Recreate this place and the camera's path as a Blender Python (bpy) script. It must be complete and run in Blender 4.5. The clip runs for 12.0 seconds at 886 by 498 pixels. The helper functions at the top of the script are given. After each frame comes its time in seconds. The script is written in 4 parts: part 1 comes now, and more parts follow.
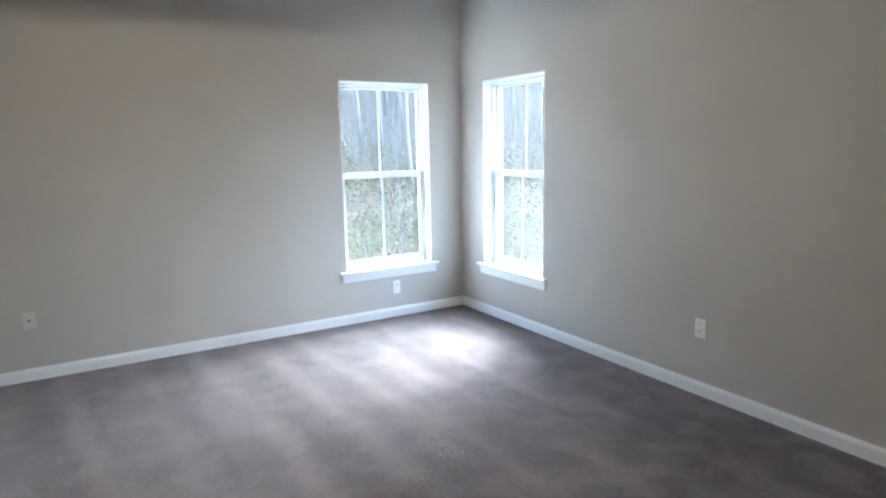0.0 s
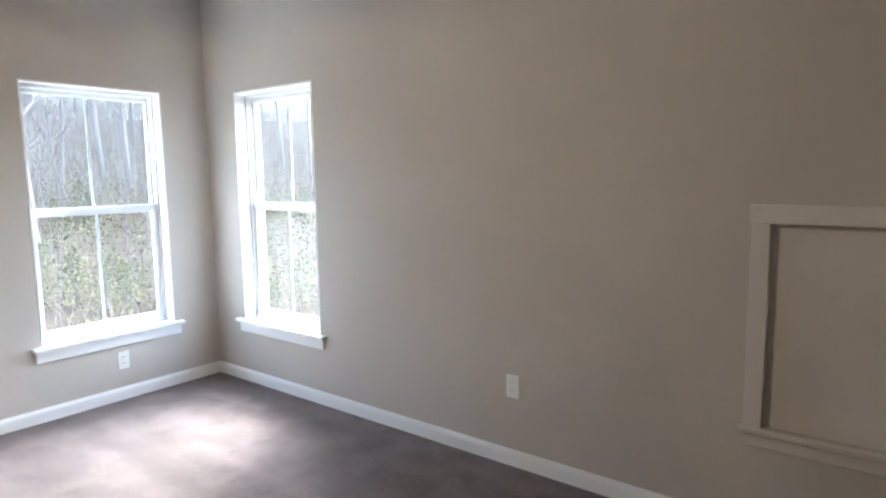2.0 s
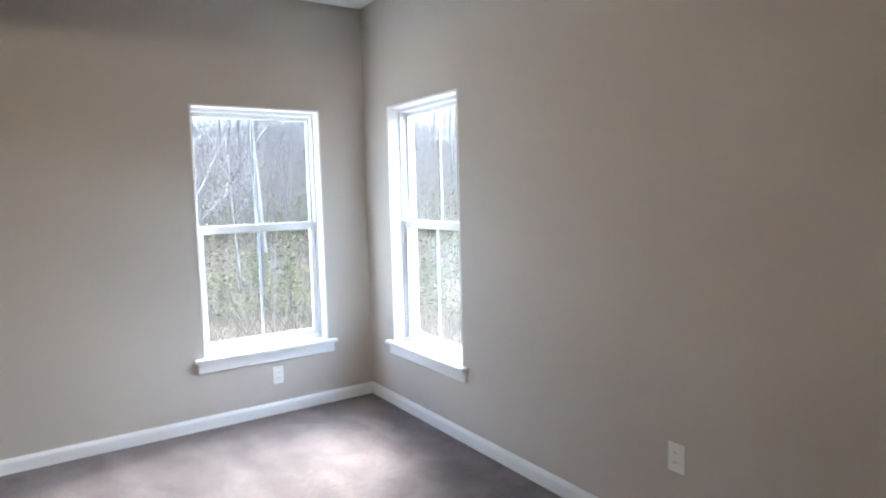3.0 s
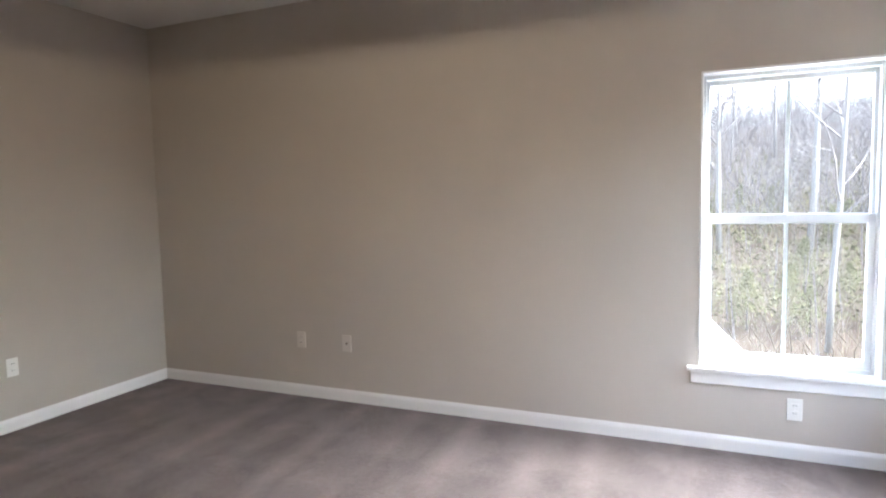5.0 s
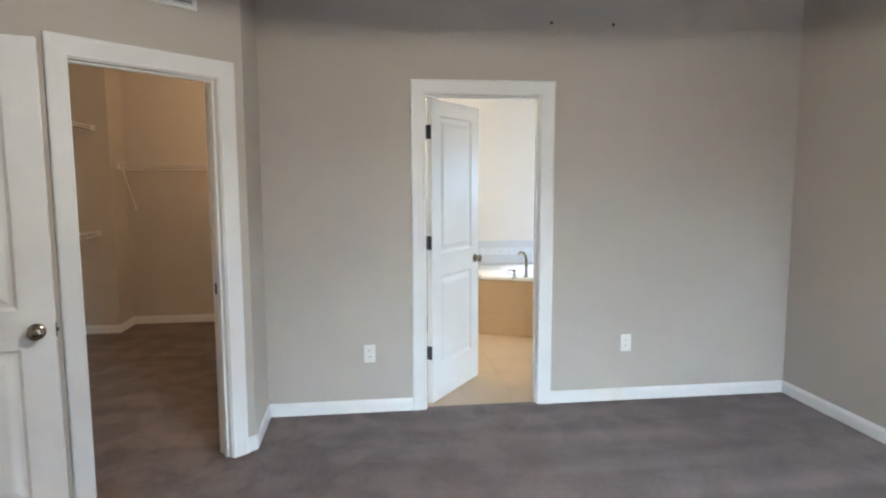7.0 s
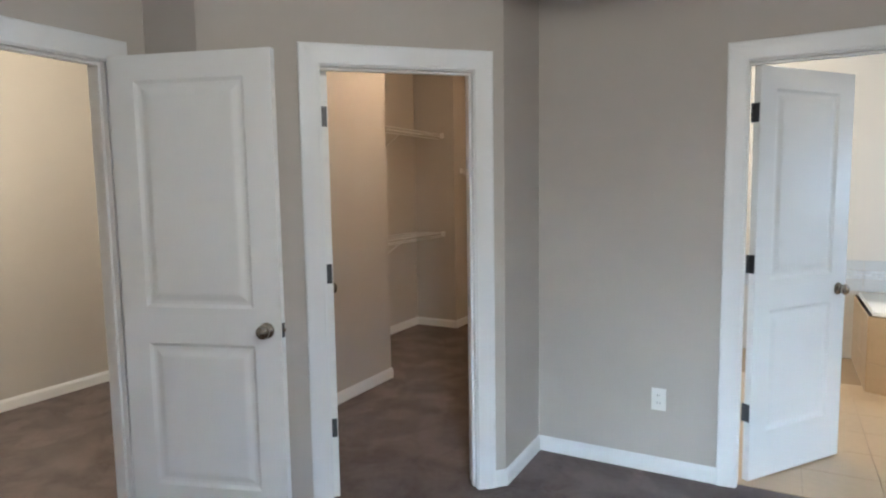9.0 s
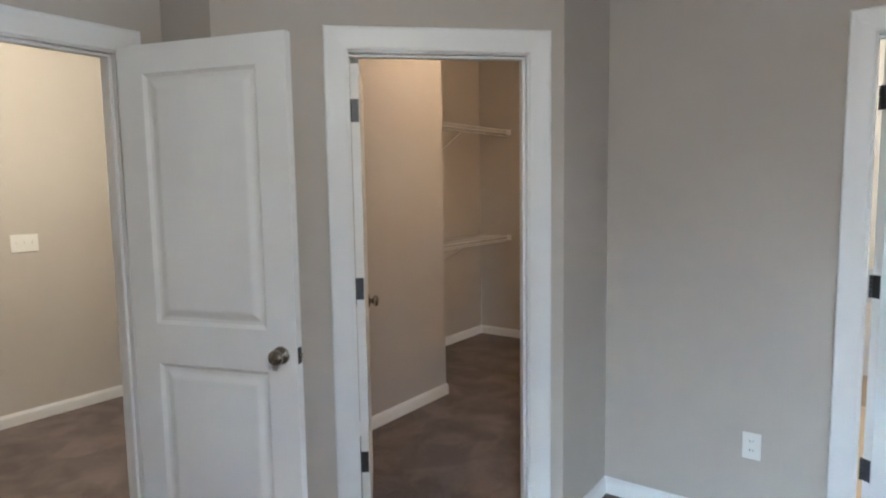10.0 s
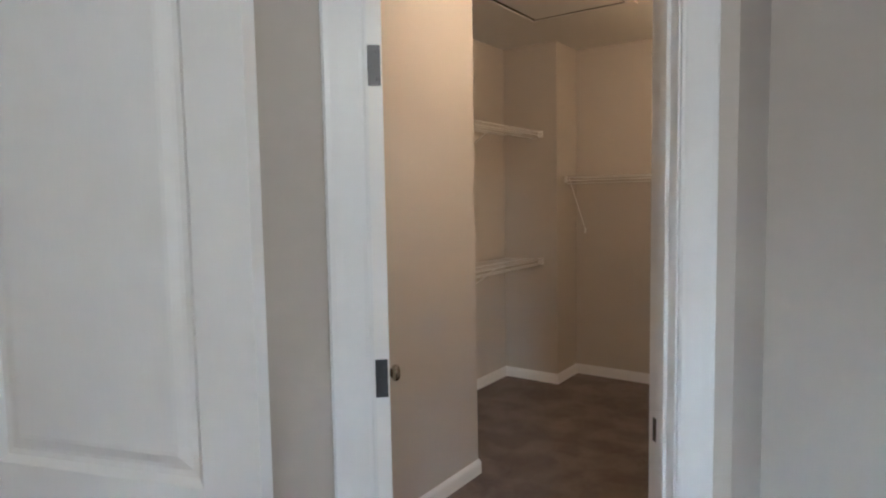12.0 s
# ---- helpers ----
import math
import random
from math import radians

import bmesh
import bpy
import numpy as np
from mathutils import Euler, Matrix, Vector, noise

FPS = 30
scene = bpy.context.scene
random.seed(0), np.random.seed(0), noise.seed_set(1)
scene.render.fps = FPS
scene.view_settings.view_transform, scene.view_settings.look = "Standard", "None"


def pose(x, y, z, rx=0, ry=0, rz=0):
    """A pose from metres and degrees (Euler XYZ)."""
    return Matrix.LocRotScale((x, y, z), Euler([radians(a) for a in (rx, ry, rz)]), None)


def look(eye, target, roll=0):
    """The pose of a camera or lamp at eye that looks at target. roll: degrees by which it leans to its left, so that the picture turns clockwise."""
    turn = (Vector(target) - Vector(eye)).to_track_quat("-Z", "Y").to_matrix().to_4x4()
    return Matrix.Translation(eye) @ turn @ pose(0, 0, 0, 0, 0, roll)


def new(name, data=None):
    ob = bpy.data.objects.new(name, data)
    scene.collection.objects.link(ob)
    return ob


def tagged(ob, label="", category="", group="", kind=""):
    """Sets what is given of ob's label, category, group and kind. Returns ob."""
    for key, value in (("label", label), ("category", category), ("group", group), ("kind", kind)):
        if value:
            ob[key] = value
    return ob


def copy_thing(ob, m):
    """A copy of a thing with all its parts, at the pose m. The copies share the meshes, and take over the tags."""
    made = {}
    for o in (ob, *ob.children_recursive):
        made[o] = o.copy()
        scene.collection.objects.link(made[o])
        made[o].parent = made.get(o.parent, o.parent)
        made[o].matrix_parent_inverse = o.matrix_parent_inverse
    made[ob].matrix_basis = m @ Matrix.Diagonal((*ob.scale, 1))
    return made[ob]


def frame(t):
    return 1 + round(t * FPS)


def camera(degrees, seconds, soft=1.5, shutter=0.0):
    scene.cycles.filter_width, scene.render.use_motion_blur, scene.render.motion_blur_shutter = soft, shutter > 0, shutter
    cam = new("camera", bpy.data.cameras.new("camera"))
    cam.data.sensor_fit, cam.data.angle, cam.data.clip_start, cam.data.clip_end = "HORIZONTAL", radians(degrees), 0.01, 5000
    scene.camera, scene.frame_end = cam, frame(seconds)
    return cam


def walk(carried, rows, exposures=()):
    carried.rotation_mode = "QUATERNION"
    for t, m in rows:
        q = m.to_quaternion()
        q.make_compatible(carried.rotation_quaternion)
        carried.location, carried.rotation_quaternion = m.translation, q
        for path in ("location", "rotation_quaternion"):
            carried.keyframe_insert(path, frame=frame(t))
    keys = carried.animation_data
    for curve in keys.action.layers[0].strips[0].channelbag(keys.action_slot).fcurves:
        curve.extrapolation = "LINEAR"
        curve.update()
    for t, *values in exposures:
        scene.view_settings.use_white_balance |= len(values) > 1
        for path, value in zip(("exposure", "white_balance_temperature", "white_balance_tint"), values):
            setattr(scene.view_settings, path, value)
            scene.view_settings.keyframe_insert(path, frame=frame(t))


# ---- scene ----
cam = camera(71.4, 12.0, soft=2.1)
PATH = [
    (0, (-3.093, -4.783, 1.51), (-2.077, -3.094, 1.172), -1.1),
    (0.5, (-2.914, -4.603, 1.459), (-1.634, -3.095, 1.16), -1.0),
    (1, (-2.826, -4.374, 1.44), (-1.352, -3.049, 1.169), -0.9),
    (1.5, (-2.778, -4.179, 1.453), (-1.21, -2.965, 1.192), -0.9),
    (2, (-2.52, -4.111, 1.446), (-0.955, -2.888, 1.208), -0.8),
    (2.5, (-2.266, -4.036, 1.452), (-0.856, -2.633, 1.252), -1.1),
    (4.5, (-1.261, -3.732, 1.444), (-1.567, -1.763, 1.269), -1.6),
    (5, (-1.115, -3.572, 1.4), (-1.911, -1.745, 1.233), -1.3),
    (5.5, (-1.192, -3.633, 1.416), (-2.419, -2.063, 1.245), -0.3),
    (6, (-1.107, -3.33, 1.5), (-2.69, -2.126, 1.295), 0.4),
    (6.5, (-1.081, -3.099, 1.491), (-2.901, -2.296, 1.285), -0.1),
    (7, (-1.194, -2.929, 1.491), (-3.167, -2.68, 1.276), -0.2),
    (7.5, (-1.348, -2.714, 1.478), (-3.329, -2.904, 1.276), -0.5),
    (9.5, (-2.11, -2.383, 1.49), (-3.777, -3.471, 1.291), -0.9),
    (10, (-2.313, -2.479, 1.503), (-3.922, -3.65, 1.305), -0.9),
    (10.5, (-2.496, -2.716, 1.502), (-4.071, -3.933, 1.305), -1.0),
    (11, (-2.712, -2.933, 1.483), (-4.268, -4.176, 1.3), -0.8),
    (11.5, (-2.919, -3.131, 1.497), (-4.483, -4.367, 1.331), -1.2),
    (12, (-3.064, -3.289, 1.508), (-4.693, -4.44, 1.352), -1.0),
]
walk(cam, [(t, look(eye, target, roll)) for t, eye, target, roll in PATH], exposures=[(0.0, 3.57, 5000, -1), (1.0, 3.53, 5450, 2), (2.0, 3.46, 5600, 5), (2.5, 3.36, 5580, 6), (4.5, 3.2, 5430, 6), (5.0, 3.5, 5850, 9), (5.5, 3.88, 5960, 7), (6.0, 3.97, 5480, 4), (6.5, 3.88, 5320, 4), (7.0, 4.08, 5120, 2), (7.5, 4.07, 5000, 0), (9.5, 3.82, 4840, 2), (11.0, 3.84, 4780, 2), (12.0, 3.94, 4740, 2)])

# ---- world, sun, lamps ----
world = bpy.data.worlds.new("overcast_sky")
scene.world = world
world.use_nodes = True
wn, wl = world.node_tree.nodes, world.node_tree.links
sky = wn.new("ShaderNodeTexSky")
sky.sky_type = 'NISHITA'
sky.sun_disc = False
sky.sun_elevation, sky.sun_rotation = radians(46), radians(74)
sky.dust_density, sky.ozone_density = 4.0, 1.0
pale = wn.new("ShaderNodeMix")
pale.data_type = 'RGBA'
pale.inputs["Factor"].default_value = 0.52
bw = wn.new("ShaderNodeRGBToBW")
wl.new(sky.outputs["Color"], bw.inputs["Color"])
wl.new(sky.outputs["Color"], pale.inputs["A"])
wl.new(bw.outputs["Val"], pale.inputs["B"])
# overcast: the zenith is brighter than the horizon
way = wn.new("ShaderNodeTexCoord")
split = wn.new("ShaderNodeSeparateXYZ")
rise = wn.new("ShaderNodeMapRange")
rise.inputs["From Min"].default_value, rise.inputs["From Max"].default_value = 0.05, 1.0
rise.inputs["To Min"].default_value, rise.inputs["To Max"].default_value = 2.0, 3.6
dome = wn.new("ShaderNodeVectorMath")
dome.operation = 'SCALE'
wl.new(way.outputs["Generated"], split.inputs[0])
wl.new(split.outputs["Z"], rise.inputs["Value"])
wl.new(rise.outputs["Result"], dome.inputs["Scale"])
wl.new(pale.outputs["Result"], dome.inputs[0])
wl.new(dome.outputs[0], wn["Background"].inputs["Color"])
wn["Background"].inputs["Strength"].default_value = 0.15


def lamp(name, kind, m, energy, colour, size=0.05):
    data = bpy.data.lights.new(name, kind)
    data.energy, data.color = energy, colour
    if kind == 'SUN':
        data.angle = size
    elif kind == 'AREA':
        data.shape, data.size = 'DISK', size
    else:
        data.shadow_soft_size = size
    ob = new(name, data)
    ob.matrix_basis = m
    return ob


WARM = (1.0, 0.55, 0.235)
lamp("sun", 'SUN', look((13.3, 3.8, 14.4), (0, 0, 0)), 0.37, (0.88, 0.94, 1.0), radians(72))
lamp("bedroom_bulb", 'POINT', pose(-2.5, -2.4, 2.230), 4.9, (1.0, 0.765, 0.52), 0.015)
lamp("closet_bulb", 'POINT', pose(-5.60, -4.32, 2.61), 1.65, (1.0, 0.61, 0.32), 0.02)
lamp("closet_bulb", 'POINT', pose(-7.20, -3.98, 2.61), 0.92, WARM, 0.02)
lamp("bathroom_bulb", 'POINT', pose(-6.6, -2.9, 2.45), 5.0, (1.0, 0.76, 0.50), 0.08)
lamp("bathroom_window_daylight", 'AREA', look((-6.85, 0.06, 1.5), (-7.75, -1.3, 1.0)), 1.5, (0.74, 0.87, 1.0), 0.42)
lamp("hall_bulb", 'POINT', pose(-3.70, -5.75, 2.55), 5.5, (1.0, 0.72, 0.44), 0.08)

# ---- materials ----


def mat(name, colour, rough=0.6, metal=0.0, vary=0.08, scale=3.0, grain=200.0, bump=0.05, stretch=(1, 1, 1), second=None, specular=0.5):
    m = bpy.data.materials.new(name)
    m.use_nodes = True
    n, l = m.node_tree.nodes, m.node_tree.links
    b = n["Principled BSDF"]
    b.inputs["Roughness"].default_value, b.inputs["Metallic"].default_value = rough, metal
    b.inputs["Specular IOR Level"].default_value = specular
    co = n.new("ShaderNodeTexCoord")
    mp = n.new("ShaderNodeMapping")
    mp.inputs["Scale"].default_value = stretch
    l.new(co.outputs["Object"], mp.inputs["Vector"])
    big = n.new("ShaderNodeTexNoise")
    big.inputs["Scale"].default_value, big.inputs["Detail"].default_value = scale, 4
    fine = n.new("ShaderNodeTexNoise")
    fine.inputs["Scale"].default_value, fine.inputs["Detail"].default_value = grain, 2
    for t in (big, fine):
        l.new(mp.outputs["Vector"], t.inputs["Vector"])
    ramp = n.new("ShaderNodeMix")
    ramp.data_type = 'RGBA'
    other = second or [c * (1 - 2 * vary) for c in colour]
    ramp.inputs["A"].default_value = (*[min(1, c * (1 + vary)) for c in colour], 1)
    ramp.inputs["B"].default_value = (*other, 1)
    mix = n.new("ShaderNodeMath")
    mix.operation = 'MULTIPLY_ADD'
    mix.inputs[1].default_value = 0.6
    half = n.new("ShaderNodeMath")
    half.operation = 'MULTIPLY'
    half.inputs[1].default_value = 0.4
    l.new(fine.outputs["Fac"], half.inputs[0])
    l.new(big.outputs["Fac"], mix.inputs[0])
    l.new(half.outputs[0], mix.inputs[2])
    l.new(mix.outputs[0], ramp.inputs["Factor"])
    l.new(ramp.outputs["Result"], b.inputs["Base Color"])
    if bump:
        bp = n.new("ShaderNodeBump")
        bp.inputs["Strength"].default_value, bp.inputs["Distance"].default_value = bump, 0.01
        l.new(fine.outputs["Fac"], bp.inputs["Height"])
        l.new(bp.outputs["Normal"], b.inputs["Normal"])
    return m


def carpet_material():
    """Plush cut pile: fine tufts, brushed patches and long vacuum strokes."""
    m = bpy.data.materials.new("carpet")
    m.use_nodes = True
    n, l = m.node_tree.nodes, m.node_tree.links
    b = n["Principled BSDF"]
    b.inputs["Roughness"].default_value = 0.95
    b.inputs["Specular IOR Level"].default_value = 0.1
    b.inputs["Sheen Weight"].default_value = 0.22
    b.inputs["Sheen Tint"].default_value = (0.80, 0.78, 0.79, 1)
    b.inputs["Sheen Roughness"].default_value = 0.6
    co = n.new("ShaderNodeTexCoord")

    def noise_at(scale, stretch, turn, detail=3, distort=0.0):
        mp = n.new("ShaderNodeMapping")
        mp.inputs["Scale"].default_value = stretch
        mp.inputs["Rotation"].default_value = (0, 0, radians(turn))
        l.new(co.outputs["Object"], mp.inputs["Vector"])
        t = n.new("ShaderNodeTexNoise")
        t.inputs["Scale"].default_value, t.inputs["Detail"].default_value = scale, detail
        t.inputs["Distortion"].default_value = distort
        l.new(mp.outputs["Vector"], t.inputs["Vector"])
        return t

    strokes = noise_at(1.0, (3.6, 0.28, 1), 4, 2, 0.25)
    feet = noise_at(4.2, (1, 1, 1), 0, 8, 0.5)
    tuft = noise_at(260, (1, 1, 1), 0, 2)
    mid = noise_at(42, (1, 1, 1), 0, 4)

    def ramp(src, lo, hi):
        r = n.new("ShaderNodeMapRange")
        r.inputs["From Min"].default_value, r.inputs["From Max"].default_value = lo, hi
        l.new(src.outputs["Fac"], r.inputs["Value"])
        return r.outputs["Result"]

    def mul(a, c, add):
        k = n.new("ShaderNodeMath")
        k.operation = 'MULTIPLY_ADD'
        k.inputs[1].default_value = c
        l.new(a, k.inputs[0])
        if isinstance(add, float):
            k.inputs[2].default_value = add
        else:
            l.new(add, k.inputs[2])
        return k.outputs[0]

    # vacuum tracks: slim, wavering streaks across the north of the bedroom, broken along their length
    wave = n.new("ShaderNodeTexWave")
    wave.wave_type, wave.bands_direction, wave.wave_profile = 'BANDS', 'X', 'SIN'
    wave.inputs["Scale"].default_value, wave.inputs["Distortion"].default_value = 0.85, 3.4
    wave.inputs["Detail"].default_value, wave.inputs["Detail Scale"].default_value = 3.0, 0.9
    lean = n.new("ShaderNodeMapping")
    lean.inputs["Rotation"].default_value = (0, 0, radians(-9))
    lean.inputs["Scale"].default_value = (1, 0.45, 1)
    l.new(co.outputs["Object"], lean.inputs["Vector"])
    l.new(lean.outputs["Vector"], wave.inputs["Vector"])
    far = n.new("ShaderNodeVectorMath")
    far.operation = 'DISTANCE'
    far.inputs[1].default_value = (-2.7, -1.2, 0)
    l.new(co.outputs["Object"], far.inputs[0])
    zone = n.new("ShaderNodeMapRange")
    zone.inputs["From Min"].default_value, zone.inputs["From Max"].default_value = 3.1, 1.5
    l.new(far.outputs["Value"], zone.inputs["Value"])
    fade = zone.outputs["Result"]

    def times(a, c):
        k = n.new("ShaderNodeMath")
        k.operation = 'MULTIPLY'
        l.new(a, k.inputs[0])
        l.new(c, k.inputs[1])
        return k.outputs[0]

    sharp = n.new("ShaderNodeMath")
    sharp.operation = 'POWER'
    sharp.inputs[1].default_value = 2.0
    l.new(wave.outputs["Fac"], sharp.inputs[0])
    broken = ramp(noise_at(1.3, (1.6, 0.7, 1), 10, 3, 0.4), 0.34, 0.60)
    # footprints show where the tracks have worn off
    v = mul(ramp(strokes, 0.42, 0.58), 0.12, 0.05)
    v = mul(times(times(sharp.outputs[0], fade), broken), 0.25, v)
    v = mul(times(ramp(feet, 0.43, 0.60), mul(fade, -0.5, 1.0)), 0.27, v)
    v = mul(ramp(mid, 0.3, 0.7), 0.18, v)
    v = mul(ramp(tuft, 0.25, 0.75), 0.22, v)
    c = n.new("ShaderNodeMix")
    c.data_type = 'RGBA'
    c.inputs["A"].default_value = (0.046, 0.031, 0.026, 1)
    c.inputs["B"].default_value = (0.248, 0.198, 0.181, 1)
    l.new(v, c.inputs["Factor"])
    l.new(c.outputs["Result"], b.inputs["Base Color"])
    bp = n.new("ShaderNodeBump")
    bp.inputs["Strength"].default_value, bp.inputs["Distance"].default_value = 0.7, 0.012
    l.new(v, bp.inputs["Height"])
    l.new(bp.outputs["Normal"], b.inputs["Normal"])
    return m


def glass_material():
    m = bpy.data.materials.new("window_glass")
    m.use_nodes = True
    n, l = m.node_tree.nodes, m.node_tree.links
    clear, gloss, mix = n.new("ShaderNodeBsdfTransparent"), n.new("ShaderNodeBsdfGlossy"), n.new("ShaderNodeMixShader")
    clear.inputs["Color"].default_value = (0.94, 0.96, 0.96, 1)
    gloss.inputs["Roughness"].default_value = 0.02
    mix.inputs["Fac"].default_value = 0.012
    l.new(clear.outputs[0], mix.inputs[1])
    l.new(gloss.outputs[0], mix.inputs[2])
    # a faint translucent veil, added to the panes for outdoor haze and glare
    veil, veil_mix = n.new("ShaderNodeBsdfTranslucent"), n.new("ShaderNodeMixShader")
    veil.inputs["Color"].default_value = (0.82, 0.84, 0.84, 1)
    veil_mix.inputs["Fac"].default_value = 0.0115
    l.new(mix.outputs[0], veil_mix.inputs[1])
    l.new(veil.outputs[0], veil_mix.inputs[2])
    l.new(veil_mix.outputs[0], n["Material Output"].inputs["Surface"])
    return m


def glow_material(name, colour, strength):
    m = bpy.data.materials.new(name)
    m.use_nodes = True
    b = m.node_tree.nodes["Principled BSDF"]
    b.inputs["Base Color"].default_value = (*colour, 1)
    b.inputs["Emission Color"].default_value = (*colour, 1)
    b.inputs["Emission Strength"].default_value = strength
    return m


PAINT = mat("greige_wall_paint", (0.514, 0.475, 0.429), 0.75, vary=0.03, scale=1.2, grain=350, bump=0.10, specular=0.25)
PANELP = mat("dull_off_white_panel_paint", (0.60, 0.56, 0.52), 0.55, vary=0.03, scale=3, grain=120, bump=0.03)
BPAINT = mat("pale_bath_paint", (0.58, 0.535, 0.475), 0.6, vary=0.03, scale=1.2, grain=300, bump=0.08, specular=0.3)
CEIL = mat("flat_ceiling_paint", (0.72, 0.71, 0.69), 0.9, vary=0.02, scale=1.5, grain=120, bump=0.15, specular=0.2)
TRIM = mat("white_semigloss_paint", (0.80, 0.80, 0.80), 0.38, vary=0.02, scale=5, grain=60, bump=0.02)
DOORP = mat("white_door_paint", (0.83, 0.83, 0.82), 0.42, vary=0.02, scale=4, grain=140, bump=0.03, stretch=(1, 1, 0.15))
VINYL = mat("white_vinyl", (0.72, 0.735, 0.745), 0.35, vary=0.02, grain=80, bump=0.01)
PLATE = mat("white_plastic", (0.80, 0.79, 0.76), 0.35, vary=0.01, bump=0.0)
PLATE2 = mat("greige_plastic", (0.60, 0.56, 0.51), 0.4, vary=0.02, bump=0.0)
SLOT = mat("dark_slot", (0.02, 0.02, 0.02), 0.6, vary=0.1, bump=0.0)
NICKEL = mat("satin_nickel", (0.36, 0.32, 0.27), 0.22, 1.0, vary=0.08, grain=40, bump=0.01)
HINGE = mat("aged_nickel_hinge", (0.085, 0.085, 0.09), 0.45, 0.8, vary=0.15, grain=60, bump=0.02)
WIRE = mat("white_coated_wire", (0.78, 0.77, 0.74), 0.4, vary=0.03, bump=0.0)
CARPET = carpet_material()
GLASS = glass_material()
BTILE = mat("tan_ceramic_tile", (0.54, 0.405, 0.255), 0.32, vary=0.12, scale=2.5, grain=25, bump=0.02, second=(0.45, 0.33, 0.20))
GROUT = mat("sand_grout", (0.37, 0.275, 0.175), 0.9, vary=0.08, grain=150, bump=0.1)
GREYT = mat("grey_wall_tile", (0.50, 0.51, 0.52), 0.25, vary=0.08, scale=6, grain=40, bump=0.02)
MOSA = mat("glass_mosaic", (0.62, 0.65, 0.68), 0.12, vary=0.25, scale=30, grain=90, bump=0.02)
ACRYL = mat("white_acrylic", (0.86, 0.86, 0.86), 0.15, vary=0.01, bump=0.0)
BARK = mat("grey_bark", (0.150, 0.135, 0.122), 0.9, vary=0.25, scale=4, grain=40, bump=0.5, stretch=(1, 1, 0.2))
TWIG = mat("bare_twigs", (0.130, 0.112, 0.104), 0.9, vary=0.2, bump=0.0)
NEEDLE = mat("evergreen_needles", (0.084, 0.076, 0.030), 0.8, vary=0.2, scale=0.4, grain=7, bump=0.0, second=(0.060, 0.060, 0.026), specular=0.1)
# twig grey paled to put outdoor haze into the colour; serves saplings too
HAZE = mat("haze_paled_twigs", (0.150, 0.130, 0.122), 0.95, vary=0.12, scale=0.3, grain=4, bump=0.0)
BRUSH = mat("dry_brush", (0.125, 0.094, 0.066), 0.9, vary=0.3, scale=0.5, grain=5, bump=0.0, second=(0.090, 0.072, 0.050))
LITTER = mat("leaf_litter", (0.046, 0.034, 0.024), 0.95, vary=0.3, scale=0.6, grain=9, bump=0.5, second=(0.030, 0.023, 0.017), specular=0.0)
SIDING = mat("pale_siding", (0.50, 0.50, 0.49), 0.7, vary=0.05, bump=0.05)

# ---- mesh helpers ----


def box(bm, x0, x1, y0, y1, z0, z1, bevel=0.0):
    x0, x1 = min(x0, x1), max(x0, x1)
    y0, y1 = min(y0, y1), max(y0, y1)
    v = [bm.verts.new((x, y, z)) for x in (x0, x1) for y in (y0, y1) for z in (z0, z1)]
    f = [bm.faces.new([v[i] for i in q]) for q in ((0, 1, 3, 2), (4, 6, 7, 5), (0, 4, 5, 1), (2, 3, 7, 6), (0, 2, 6, 4), (1, 5, 7, 3))]
    if bevel:
        edges = {e for k in f for e in k.edges}
        bmesh.ops.bevel(bm, geom=list(edges), offset=bevel, segments=2, affect='EDGES', profile=0.6)
    return bm


def lathe(bm, rings, axis='Z', at=(0, 0, 0), steps=20):
    """Turn a profile of (along, radius) about an axis."""
    loops = []
    for a, r in rings:
        row = []
        for i in range(steps):
            t = 2 * math.pi * i / steps
            c, s = r * math.cos(t), r * math.sin(t)
            p = {'Z': (c, s, a), 'Y': (c, a, s), 'X': (a, c, s)}[axis]
            row.append(bm.verts.new(Vector(p) + Vector(at)))
        loops.append(row)
    for p, q in zip(loops, loops[1:]):
        for i in range(steps):
            j = (i + 1) % steps
            f = bm.faces.new((p[i], p[j], q[j], q[i]))
            f.smooth = True
    bm.faces.new(loops[0])
    bm.faces.new(loops[-1])
    bmesh.ops.recalc_face_normals(bm, faces=bm.faces[:])
    return bm


def tube(bm, pts, radii, sides=6):
    """A swept tube through points."""
    pts = [Vector(p) for p in pts]
    if not hasattr(radii, "__len__"):
        radii = [radii] * len(pts)
    loops = []
    for i, p in enumerate(pts):
        d = (pts[min(i + 1, len(pts) - 1)] - pts[max(i - 1, 0)]).normalized()
        u = d.orthogonal().normalized() if i == 0 else (u - d * u.dot(d)).normalized()
        w = d.cross(u)
        loops.append([bm.verts.new(p + (u * math.cos(2 * math.pi * k / sides) + w * math.sin(2 * math.pi * k / sides)) * radii[i]) for k in range(sides)])
    for a, b in zip(loops, loops[1:]):
        for k in range(sides):
            f = bm.faces.new((a[k], a[(k + 1) % sides], b[(k + 1) % sides], b[k]))
            f.smooth = True
    bm.faces.new(loops[0][::-1])
    bm.faces.new(loops[-1])
    return bm


def mesh_from(bm, name, material):
    me = bpy.data.meshes.new(name)
    bmesh.ops.recalc_face_normals(bm, faces=bm.faces[:])
    bm.to_mesh(me)
    bm.free()
    me.materials.append(material)
    return me


def part(name, bm, material, parent=None, label=""):
    ob = new(name, mesh_from(bm, name, material))
    if parent is not None:
        ob.parent = parent
    return tagged(ob, label)


